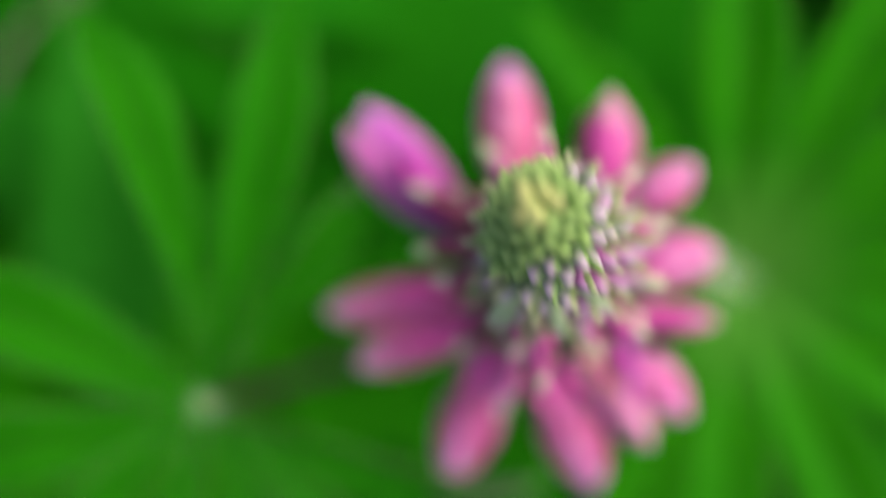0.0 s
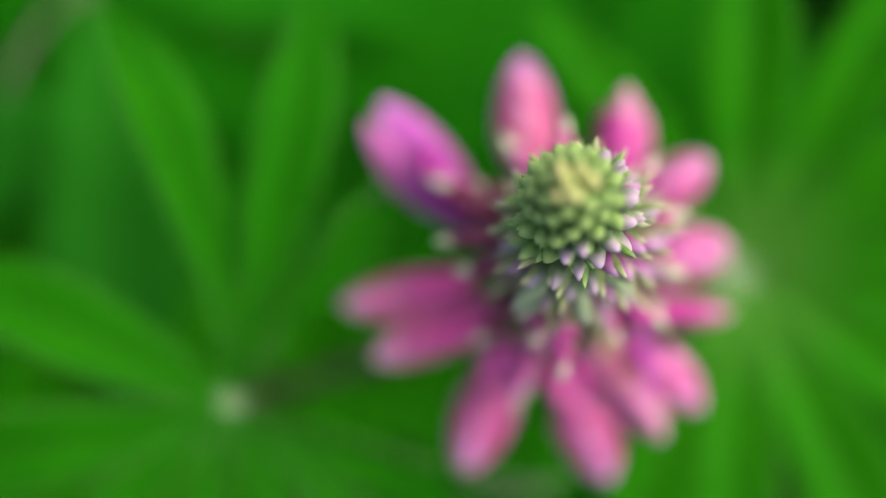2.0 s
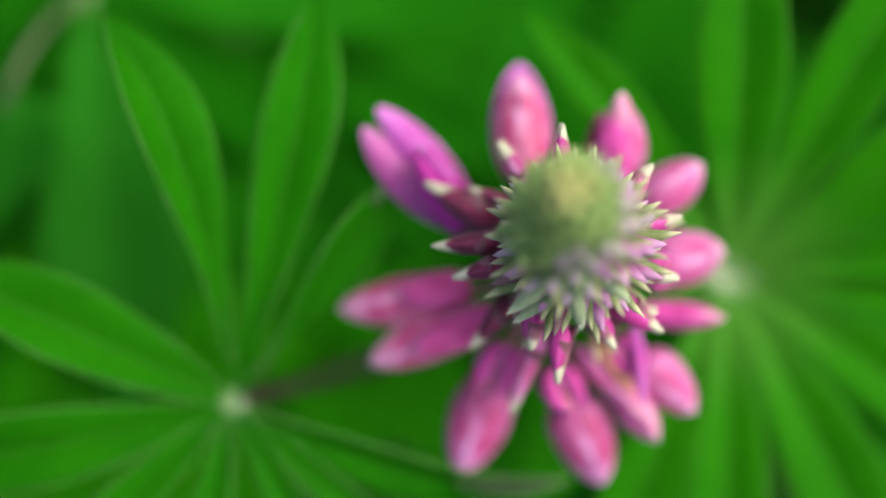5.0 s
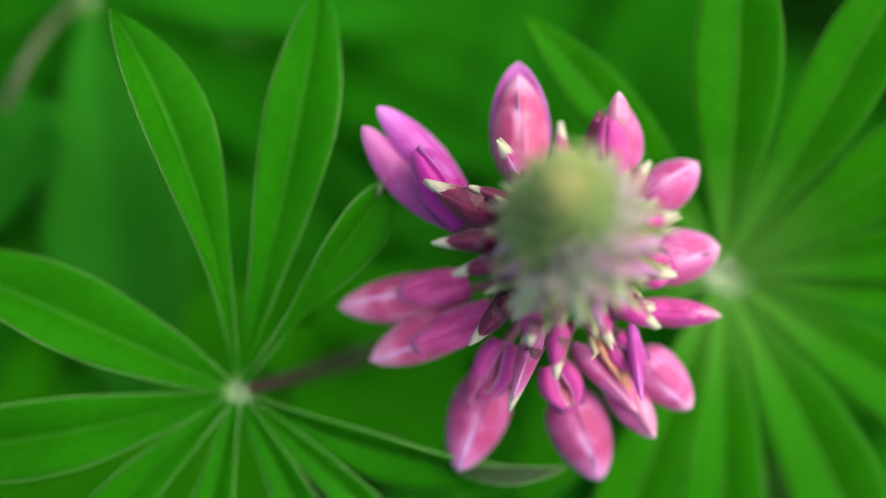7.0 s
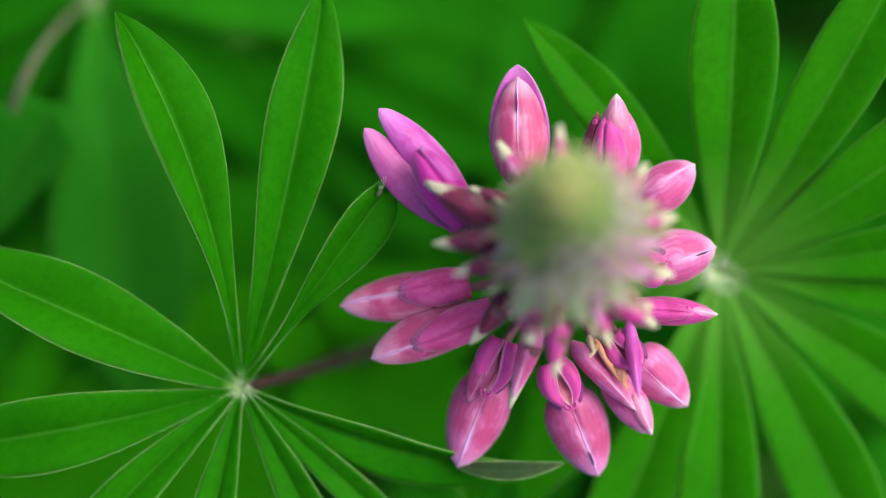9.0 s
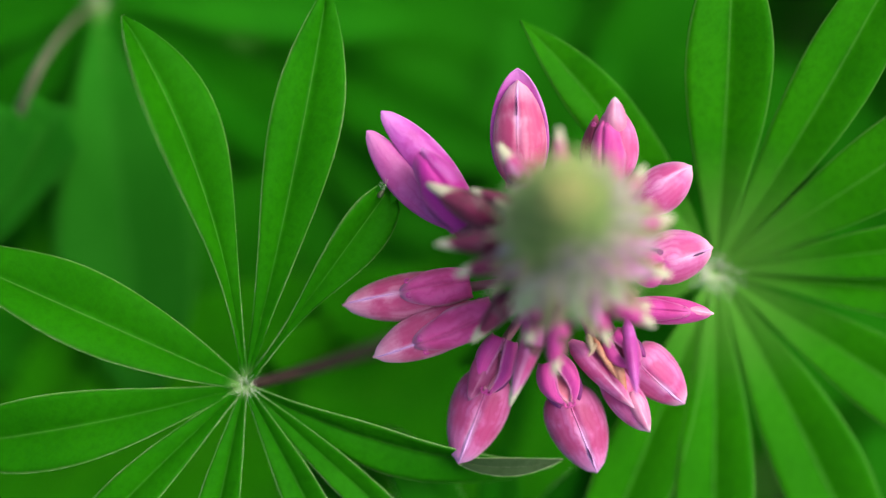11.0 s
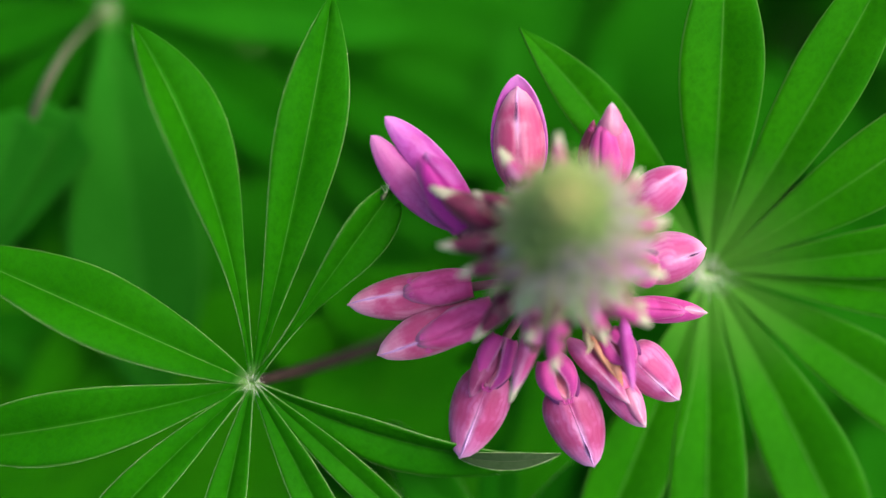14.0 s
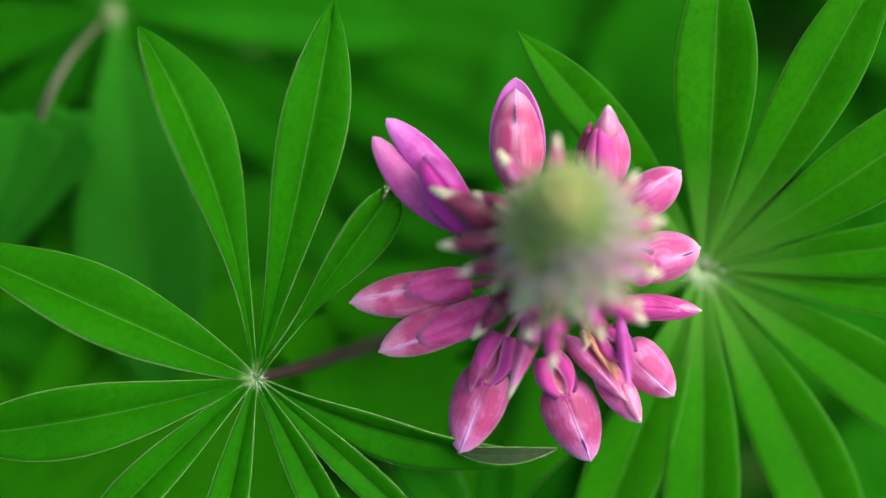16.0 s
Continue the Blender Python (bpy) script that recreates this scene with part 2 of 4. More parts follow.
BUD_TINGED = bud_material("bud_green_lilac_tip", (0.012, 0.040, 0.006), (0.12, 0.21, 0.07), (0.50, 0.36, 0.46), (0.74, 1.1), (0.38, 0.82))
BUD_WINE_SHADE = bud_material("bud_wine_shade", (0.03, 0.006, 0.012), (0.14, 0.022, 0.055), (0.32, 0.22, 0.18), (0.80, 1.15), (0.3, 0.7))
BRACT = bud_material("bract_downy_green", (0.16, 0.24, 0.09), (0.30, 0.40, 0.20), (0.48, 0.56, 0.36))
CLAW = bud_material("sepal_green_pale_tip", (0.04, 0.05, 0.02), (0.16, 0.22, 0.06), (0.52, 0.52, 0.30), (0.78, 1.1), (0.2, 0.6))
ORANGE = plain_material("dried_orange_petal", (0.38, 0.13, 0.07), (0.48, 0.24, 0.15), 700.0, 0.6)
MAUVE = petal_material("petal_mauve", (0.42, 0.085, 0.23), (0.28, 0.030, 0.13), (0.52, 0.20, 0.34), (0.48, 0.14, 0.30))
WINE = petal_material("petal_wine", (0.24, 0.020, 0.080), (0.12, 0.009, 0.042), (0.32, 0.05, 0.13), (0.30, 0.05, 0.12))
SEAM = plain_material("seam_lilac", (0.55, 0.25, 0.54), (0.65, 0.37, 0.68), 700.0, 0.5)
DUSK = plain_material("dusky_violet_petal", (0.11, 0.010, 0.10), (0.19, 0.020, 0.15), 600.0, 0.6)
KEEL = plain_material("keel_dark_purple", (0.05, 0.007, 0.05), (0.10, 0.012, 0.09), 900.0, 0.65)
WITHERED = plain_material("withered_brown", (0.38, 0.28, 0.16), (0.54, 0.45, 0.30), 700.0, 0.7)


# ---- mesh helpers ----
def part(name, bm, material, parent, label=""):
    """Links a bmesh as one mesh object under a thing or a part."""
    me = bpy.data.meshes.new(name)
    bm.to_mesh(me)
    bm.free()
    for p in me.polygons:
        p.use_smooth = True
    me.materials.append(material)
    ob = new(name, me)
    ob.parent = parent
    if label:
        ob["label"] = label
    return ob


def sheet(rows, cols, fn, closed=False):
    """A grid mesh with UVs; fn(u, v) gives a point, u across and v along."""
    bm = bmesh.new()
    layer = bm.loops.layers.uv.new("UVMap")
    grid = [[bm.verts.new(fn(i / cols, j / rows)) for i in range(cols + 1)] for j in range(rows + 1)]
    for j in range(rows):
        for i in range(cols):
            quad = (grid[j][i], grid[j][i + 1], grid[j + 1][i + 1], grid[j + 1][i])
            f = bm.faces.new(quad)
            for loop, (a, b) in zip(f.loops, ((i, j), (i + 1, j), (i + 1, j + 1), (i, j + 1))):
                loop[layer].uv = (a / cols, b / rows)
    if closed:
        bmesh.ops.remove_doubles(bm, verts=bm.verts, dist=1e-6)
    bmesh.ops.recalc_face_normals(bm, faces=bm.faces)
    return bm


def thicken(ob, thickness):
    s = ob.modifiers.new("thickness", "SOLIDIFY")
    s.thickness, s.offset = thickness, 0.0
    return ob


def tube(points, radii, sides=8):
    """A round stalk through points."""
    pts = [Vector(p) for p in points]

    def ring(u, v):
        k = v * (len(pts) - 1)
        i = min(int(k), len(pts) - 2)
        f = k - i
        p = pts[i].lerp(pts[i + 1], f)
        way = (pts[i + 1] - pts[i]).normalized()
        if 0 < i and f < 0.5:
            way = way.lerp((pts[i] - pts[i - 1]).normalized(), 0.5 - f).normalized()
        side = way.cross(Vector((0.31, 0.17, 0.93)))
        side = (side if side.length > 0.05 else way.cross(Vector((1, 0, 0)))).normalized()
        up = way.cross(side)
        r = radii[i] + (radii[i + 1] - radii[i]) * f
        a = 2 * math.pi * u
        return p + (side * math.cos(a) + up * math.sin(a)) * r

    return sheet((len(pts) - 1) * 2, sides, ring, closed=True)


def smooth_line(a, b, c, steps):
    """A quadratic curve from a over the control point b to c."""
    a, b, c = Vector(a), Vector(b), Vector(c)
    return [a * (1 - t) ** 2 + b * 2 * t * (1 - t) + c * t * t for t in (i / steps for i in range(steps + 1))]


def bud_mesh(length, width, hook, split, taper=0.85):
    """A closed bud: an ovoid drawn out to a bent point, with a keel on its back."""

    def point(u, v):
        a = 2 * math.pi * u
        k = (v ** 0.6) * ((1 - v) ** taper) * 2.25 + 0.22 * (1 - v) ** 2
        r = 0.5 * width * k * (1 + 0.10 * math.cos(a) + split * math.cos(5 * a))
        return Vector((length * v, r * math.sin(a), r * math.cos(a) + hook * length * v * v))

    return sheet(10, 10, point, closed=True)


# ---- leaves ----
def leaflet_shape(length, width, rise, arch, bow, fold, roll, widest, tip_curl, blunt=False):
    """Maps (u, v) to a point of a leaflet that starts at the origin and runs along +x."""
    wave = random.uniform(0, 6.28)
    wavy = random.uniform(0.01, 0.03)

    def line(v):
        x = length * v
        y = bow * 4 * v * (1 - v)
        z = rise * v + arch * 4 * v * (1 - v) - tip_curl * max(0.0, v - 0.7) ** 2 / 0.09
        return Vector((x, y, z))

    def half(v):
        k = math.log(0.5) / math.log(widest)
        s = math.sin(math.pi * min(1, v) ** k)
        return 0.5 * width * max(0.0, s) ** (0.5 if blunt and v > widest else 0.85) * (1 if v < widest else 1 - 0.12 * ((v - widest) / (1 - widest)) ** 2) + 0.00035 * (1 - v)

    def point(u, v):
        p = line(v)
        a = 2 * u - 1
        h = half(v)
        ang = radians(fold) * (1 - 0.35 * abs(a))
        tilt = radians(roll) * (0.35 + 0.65 * v)
        y, z = a * h * math.cos(ang), abs(a) * h * math.sin(ang)
        z += wavy * width * math.sin(wave + 14 * v + 2.2 * a) * abs(a) ** 2
        y2, z2 = y * math.cos(tilt) - z * math.sin(tilt), y * math.sin(tilt) + z * math.cos(tilt)
        return p + Vector((0, y2, z2))

    return line, point


def fringe_mesh(edge, side):
    """A thin pale rim along a leaflet's edge with fine short hairs."""
    bm = tube(edge, [0.000022] * len(edge), 5)
    for i in range(len(edge) - 1):
        for k in range(9):
            p = edge[i].lerp(edge[i + 1], (k + random.random()) / 9)
            way = Vector((random.uniform(-0.2, 0.9), side * random.uniform(0.5, 1.0), random.uniform(-0.2, 0.5))).normalized() * random.uniform(0.00010, 0.00028)
            a, c = bm.verts.new(p + Vector((0.000018, 0, 0))), bm.verts.new(p - Vector((0.000018, 0, 0)))
            bm.faces.new((a, c, bm.verts.new(p + way)))
    return bm


def leaflet(parent, az, length, width, rise=0.0, arch=0.0, bow=0.0, fold=18.0, roll=0.0, widest=0.6, tip_curl=0.0,
            material=None, rib=None, rows=28, label="", start=(0, 0, 0), cut=1.0, fringe=False, blunt=False):
    line, whole = leaflet_shape(length, width, rise, arch, bow, fold, roll, widest, tip_curl, blunt)
    ragged = random.uniform(0, 9)

    def point(u, v):
        end = 1.0 if cut >= 1 else cut + 0.05 * noise.noise(Vector((u * 5.0, ragged, 0))) - 0.05 * abs(2 * u - 1)
        return whole(u, v * end)

    ob = part("leaflet", sheet(rows, 12, point), material or LEAF, parent, label)
    ob.matrix_basis = pose(*start, 0, 0, az)
    thicken(ob, 0.00028)
    n = 12
    pts = [line(i / n * 0.97 * min(1.0, cut)) + Vector((0, 0, 0.00004)) for i in range(n + 1)]
    if fringe:
        for side in (0.0, 1.0):
            edge = [point(side, i / 22) for i in range(23)]
            part("leaf_margin", fringe_mesh(edge, 1 if side else -1), FRINGE, ob, "silvery downy margin")
    part("midrib", tube(pts, [0.00013 * (1 - 0.5 * i / n) for i in range(n + 1)], 6), rib or RIB, ob)
    return ob


def hub_down(r):
    """Fine silky hairs that spread from a leaf's centre along the foot of its leaflets."""
    bm = bmesh.new()
    for k in range(130):
        a = random.uniform(0, 2 * math.pi)
        way, side = Vector((math.cos(a), math.sin(a), 0)), Vector((-math.sin(a), math.cos(a), 0))
        p = way * r * random.uniform(0.2, 1.3) + Vector((0, 0, random.uniform(0.2, 0.7) * r))
        q = p + (way + side * random.uniform(-0.5, 0.5)).normalized() * r * random.uniform(0.5, 1.4) + Vector((0, 0, random.uniform(-0.1, 0.5) * r))
        thin = side * 0.014 * r
        bm.faces.new((bm.verts.new(p - thin), bm.verts.new(p + thin), bm.verts.new(q)))
    return bm


def palmate_leaf(name, place, leaflets, label, material=None, hub_radius=1.6, group="", rib=None, petiole=None, heart=None):
    """A lupin leaf: leaflets that spread from one downy hub."""
    leaf = tagged(new(name), label, "leaf", group)
    leaf.matrix_basis = pose(*place)
    for row in leaflets:
        leaflet(leaf, **{"material": material, "rib": rib, **row})
    r = hub_radius * MM

    def knob(u, v):
        a, b = 2 * math.pi * u, math.pi * v
        k = r * (1 + 0.18 * math.sin(11 * a) * math.sin(b))
        return Vector((k * math.sin(b) * math.cos(a), k * math.sin(b) * math.sin(a), 0.3 * r * math.cos(b) + 0.0001 - (0.5 * r * math.exp(-(math.sin(b) / 0.3) ** 2) if b < 1.5 else 0)))

    if petiole:
        over, end, radius, bark, words = petiole
        pts = smooth_line((0, 0, -0.0006), over, end, 10)
        part("petiole", tube(pts, [radius * (0.55 + 0.055 * i) for i in range(11)], 9), bark, leaf, words)
    part("hub", sheet(8, 22, knob, closed=True), heart or HUB, leaf, "downy whitish leaf centre")
    if group == "lupin leaves" and not heart:
        part("hub_down", hub_down(r), DOWN, leaf, "silvery hairs round the leaf centre")
    return leaf


def stalk(name, points, radii, material, label, category="stem", sides=10):
    ob = part(name, tube(points, radii, sides), material, None)
    return tagged(ob, label, category)


# the ground
def ground_point(u, v):
    x, y = (u - 0.5), (v - 0.5)
    k = 60.0
    x, y = math.copysign(abs(2 * x) ** 3, x) * k, math.copysign(abs(2 * y) ** 3, y) * k
    return Vector((x, y, 0.012 * noise.noise(Vector((x * 9, y * 9, 0)))))


ground = part("ground", sheet(60, 60, ground_point), SOIL, None)
tagged(ground, "dark damp soil under the plants", "ground", kind="structure")

# main leaves, each with its leaflets
SPREAD = []
SPREAD.append(palmate_leaf("lupin_leaf", (-0.02365, -0.01630, 0.4525), [], "fresh green palmate lupin leaf with pale midribs beside the flower", LEAF, 1.0, "lupin leaves",
                           petiole=((0.0107, 0.0016, -0.0200), (0.0411, 0.0126, -0.0480), 0.0012, PURPLE_STALK, "purplish leaf stalk")))
leaflet(SPREAD[-1], az=156.2, length=0.0424, width=0.0104, rise=0.001, bow=-0.0001, fold=39, roll=30, arch=0.002, widest=0.52, fringe=True)
leaflet(SPREAD[-1], az=107.9, length=0.0461, width=0.0099, rise=0.006, bow=-0.0027, fold=43, roll=36, arch=0.002, fringe=True, widest=0.73)
leaflet(SPREAD[-1], az=78.3, length=0.0489, width=0.0093, rise=0.001, bow=-0.0006, fold=41, roll=14, arch=0.002, fringe=True, widest=0.67)
leaflet(SPREAD[-1], az=53.8, length=0.0299, width=0.0071, rise=0.003, bow=-0.0001, fold=41, roll=30, arch=0.002, widest=0.79, blunt=True, cut=0.985, fringe=True)
leaflet(SPREAD[-1], az=-14.9, length=0.0384, width=0.0072, rise=-0.004, bow=-0.0022, fold=43, roll=52, arch=0.002, widest=0.58, fringe=True)
leaflet(SPREAD[-1], az=-43.1, length=0.0340, width=0.0043, rise=-0.004, bow=0.0003, fold=38, roll=6, arch=0.002, fringe=True)
leaflet(SPREAD[-1], az=-63.6, length=0.0299, width=0.0053, rise=-0.004, bow=0.0004, fold=44, roll=0, arch=0.002, fringe=True)
leaflet(SPREAD[-1], az=-102.3, length=0.0309, width=0.0058, rise=-0.002, bow=0.0, fold=46, roll=0, arch=0.002, fringe=True)
leaflet(SPREAD[-1], az=-135.2, length=0.0347, width=0.0062, rise=-0.002, bow=-0.0004, fold=44, roll=0, arch=0.002, fringe=True)
leaflet(SPREAD[-1], az=-169.4, length=0.0409, width=0.0098, rise=-0.001, bow=0.001, fold=41, roll=-4, arch=0.002, fringe=True)
leaflet(SPREAD[-1], az=1.1, length=0.0127, width=0.0019, rise=0.0005, start=(0.0254, -0.009, 0.0004), bow=-0.0008, fold=28, roll=-10, arch=0.001, widest=0.5, material=UNDERSIDE, fringe=True, label="grey-green folded-over leaflet tip")
SPREAD.append(palmate_leaf("lupin_leaf", (0.0334, -0.0026, 0.4440), [], "broad green palmate lupin leaf spread below the flower", DOWNY_LEAF, 1.9, "lupin leaves",
                           petiole=((-0.0062, -0.0006, -0.0110), (-0.0183, -0.0028, -0.0460), 0.0013, STALK, "")))
leaflet(SPREAD[-1], az=88.1, length=0.0422, width=0.0109, rise=0.009, bow=0.0, fold=30, roll=0, arch=0.003, material=DOWNY_LEAF)
leaflet(SPREAD[-1], az=60.6, length=0.0483, width=0.0096, rise=0.009, bow=-0.0004, fold=30, roll=0, arch=0.003, material=DOWNY_LEAF)
leaflet(SPREAD[-1], az=34.4, length=0.0455, width=0.0103, rise=0.008, bow=-0.0006, fold=30, roll=6, arch=0.003, material=DOWNY_LEAF)
leaflet(SPREAD[-1], az=6.8, length=0.0441, width=0.0073, rise=0.005, bow=0.0, fold=34, roll=10, arch=0.003, material=DOWNY_LEAF)
leaflet(SPREAD[-1], az=-6.4, length=0.0433, width=0.0074, rise=0.002, bow=0.0, fold=34, roll=-5, arch=0.003, material=DOWNY_LEAF)
leaflet(SPREAD[-1], az=-33.8, length=0.0486, width=0.0102, rise=-0.001, bow=0.0004, fold=30, roll=0, arch=0.003, material=DOWNY_LEAF)
leaflet(SPREAD[-1], az=-63.7, length=0.0489, width=0.0113, rise=-0.003, bow=0.0006, fold=30, roll=0, arch=0.003, material=DOWNY_LEAF)
leaflet(SPREAD[-1], az=-90.7, length=0.0468, width=0.0102, rise=-0.002, bow=0.0, fold=32, roll=0, arch=0.003, material=DOWNY_LEAF)
leaflet(SPREAD[-1], az=-111.9, length=0.0454, width=0.0102, rise=-0.002, bow=0.0, fold=32, roll=0, arch=0.003, material=DOWNY_LEAF)
leaflet(SPREAD[-1], az=128.6, length=0.0385, width=0.0069, rise=0.008, bow=-0.001, fold=26, roll=10, arch=0.001, material=DOWNY_LEAF)
leaflet(SPREAD[-1], az=-159.5, length=0.0340, width=0.0079, rise=-0.008, bow=0.0, fold=26, roll=0, arch=0.002, material=DOWNY_LEAF)
SPREAD.append(palmate_leaf("lupin_leaf", (-0.0441, 0.0317, 0.4280), [], "green palmate lupin leaf in the layer below", LEAF_LOW, 1.25, "lupin leaves",
                           petiole=((-0.0056, -0.0061, 0.0120), (-0.0087, -0.0147, 0.0080), 0.00075, DRY_STALK, "pale bent stalk"), heart=HEART))
leaflet(SPREAD[-1], az=-82.8, length=0.0534, width=0.0179, rise=0.001, fold=14, arch=0.001, material=BLUISH_LIFTED_LEAF)
leaflet(SPREAD[-1], az=-2.7, length=0.0424, width=0.0094, rise=-0.014, bow=0.0009, fold=26, arch=0.003, material=LEAF_LOW)
leaflet(SPREAD[-1], az=-36.3, length=0.0390, width=0.0122, rise=-0.030, bow=0.0008, fold=26, arch=0.003, material=LEAF_LOW)
leaflet(SPREAD[-1], az=-132.0, length=0.0446, width=0.0116, rise=-0.016, fold=26, arch=0.001, material=LEAF_LOW)
leaflet(SPREAD[-1], az=-169.7, length=0.0376, width=0.0099, rise=-0.012, fold=26, arch=0.001, material=LEAF_LOW)
leaflet(SPREAD[-1], az=35.9, length=0.0331, width=0.0099, rise=-0.01, fold=26, arch=0.003, material=LEAF_LOW)
leaflet(SPREAD[-1], az=86.4, length=0.0334, width=0.0099, rise=-0.01, fold=26, arch=0.003, material=LEAF_LOW)
leaflet(SPREAD[-1], az=136.9, length=0.0353, width=0.0099, rise=-0.01, fold=26, arch=0.003, material=LEAF_LOW)
SPREAD.append(palmate_leaf("lupin_leaf", (-0.0265, 0.0306, 0.4000), [], "mid-green lupin leaf low behind the flower", LEAF_LOW, 1.0, "lupin leaves",
                           petiole=((0.0011, -0.0090, -0.0500), (-0.0078, -0.0243, -0.4040), 0.0013, STALK, "")))
leaflet(SPREAD[-1], az=-27.2, length=0.0427, width=0.0127, rise=0.012, bow=-0.0011, fold=26, arch=0.004, material=LEAF_LOW)
leaflet(SPREAD[-1], az=-13, length=0.046, width=0.0135, rise=0.005, fold=20, arch=0.003, material=LEAF_LOW)
leaflet(SPREAD[-1], az=-46, length=0.046, width=0.0145, rise=0.005, fold=18, arch=0.003, material=LEAF_LOW)
leaflet(SPREAD[-1], az=0.0, length=0.0487, width=0.0129, rise=0.002, fold=22, arch=0.003, material=LEAF_LOW)
leaflet(SPREAD[-1], az=26.3, length=0.04, width=0.0121, rise=0.002, fold=22, arch=0.003, material=LEAF_LOW)
leaflet(SPREAD[-1], az=-64.1, length=0.0535, width=0.0161, rise=0.002, fold=22, arch=0.003, material=LEAF_LOW)
leaflet(SPREAD[-1], az=-93, length=0.050, width=0.017, rise=0.010, fold=16, arch=0.003, material=LEAF_LOW)
leaflet(SPREAD[-1], az=-122, length=0.048, width=0.016, rise=0.004, fold=16, arch=0.003, material=LEAF_LOW)
SPREAD.append(palmate_leaf("lupin_leaf", (0.0181, -0.0207, 0.4040), [], "lupin leaf under the flower, coloured lighter against the shade", LIFTED_LEAF, 1.3, "lupin leaves",
                           petiole=((0.0013, -0.0016, -0.0540), (0.0119, -0.0113, -0.4080), 0.0013, STALK, "")))
leaflet(SPREAD[-1], az=155.0, length=0.0385, width=0.0155, rise=0.026, fold=14, arch=0.001, material=LIFTED_LEAF)
leaflet(SPREAD[-1], az=168.1, length=0.0426, width=0.0163, rise=0.027, fold=14, arch=0.001, material=LIFTED_LEAF)
leaflet(SPREAD[-1], az=176.8, length=0.0372, width=0.0186, rise=0.028, fold=14, arch=0.001, material=LIFTED_LEAF)
leaflet(SPREAD[-1], az=-130.7, length=0.0305, width=0.0149, rise=0.016, fold=14, arch=0.001, material=LIFTED_LEAF)
leaflet(SPREAD[-1], az=-152, length=0.0310, width=0.0150, rise=0.012, fold=14, arch=0.001, material=LIFTED_LEAF)
leaflet(SPREAD[-1], az=130.0, length=0.0387, width=0.0145, rise=-0.004, fold=20, arch=0.003, material=LIFTED_LEAF)
leaflet(SPREAD[-1], az=-83.9, length=0.0308, width=0.0136, rise=-0.002, fold=20, arch=0.003, material=LIFTED_LEAF)
leaflet(SPREAD[-1], az=99, length=0.054, width=0.0165, rise=0.002, fold=16, arch=0.003, material=LEAF_LOW)
leaflet(SPREAD[-1], az=80, length=0.056, width=0.0165, rise=0.002, fold=16, arch=0.003, material=LEAF_LOW)
leaflet(SPREAD[-1], az=61, length=0.052, width=0.0165, rise=0.002, fold=16, arch=0.003, material=LEAF_LOW)
SPREAD.append(palmate_leaf("lupin_leaf", (0.0064, -0.0389, 0.4320), [], "dark green lupin leaf curling under the lower florets", LEAF_LOW, 1.2, "lupin leaves",
                           petiole=((0.0040, -0.0058, -0.0820), (0.0190, -0.0314, -0.4360), 0.0013, STALK, "")))
leaflet(SPREAD[-1], az=43.2, length=0.0223, width=0.007, rise=0.011, bow=-0.001, fold=26, roll=10, arch=0.004, material=LEAF_LOW, fringe=True)
leaflet(SPREAD[-1], az=127.3, length=0.0219, width=0.007, rise=0.011, bow=0.0009, fold=26, roll=0, arch=0.004, material=LEAF_LOW, fringe=True)
leaflet(SPREAD[-1], az=86.2, length=0.0147, width=0.0052, rise=0.009, fold=26, arch=0.003, material=LEAF_LOW)
leaflet(SPREAD[-1], az=-32.1, length=0.0206, width=0.0083, rise=-0.004, fold=26, arch=0.003, material=LEAF_LOW)
leaflet(SPREAD[-1], az=-147.7, length=0.0205, width=0.0083, rise=-0.004, fold=26, arch=0.003, material=LEAF_LOW)
SPREAD.append(palmate_leaf("lupin_leaf", (-0.0649, -0.0090, 0.4260), [], "torn green lupin leaf with cut-off leaflets", LEAF_LOW, 1.3, "lupin leaves",
                           petiole=((-0.0086, -0.0049, -0.0620), (-0.0591, -0.0303, -0.4300), 0.0013, STALK, "")))
leaflet(SPREAD[-1], az=68.2, length=0.0377, width=0.0102, rise=0.012, fold=20, arch=0.002, cut=0.76, widest=0.7, material=BLUISH_LIFTED_LEAF)
leaflet(SPREAD[-1], az=56.8, length=0.0444, width=0.0098, rise=0.012, fold=20, arch=0.002, cut=0.74, widest=0.7, material=BLUISH_LIFTED_LEAF)
leaflet(SPREAD[-1], az=96.0, length=0.0290, width=0.0091, rise=0.0, fold=20, arch=0.002, material=LEAF_LOW)
leaflet(SPREAD[-1], az=-18.2, length=0.0205, width=0.0100, rise=-0.01, fold=20, arch=0.002, material=LEAF_LOW)

# extra leaf, added in the lightened green to brighten the shaded background
SPREAD.append(palmate_leaf("lupin_leaf", (-0.0640, -0.0400, 0.4180), [], "lupin leaf under the spread one, coloured lighter against the shade", LIFTED_LEAF, 1.0, "lupin leaves",
                           petiole=((-0.0020, -0.0040, -0.0600), (0.0100, -0.0120, -0.4220), 0.0013, STALK, "")))
for az, length, width, rise in ((74, 0.044, 0.014, 0.000), (53, 0.050, 0.016, 0.004), (38, 0.060, 0.017, 0.007), (22, 0.060, 0.016, 0.008), (4, 0.056, 0.015, 0.004), (-14, 0.046, 0.014, -0.002), (108, 0.032, 0.012, -0.004), (150, 0.028, 0.012, -0.006), (-110, 0.026, 0.012, -0.006)):
    leaflet(SPREAD[-1], az=az, length=length, width=width, rise=rise, fold=18, arch=0.002, material=LIFTED_LEAF)

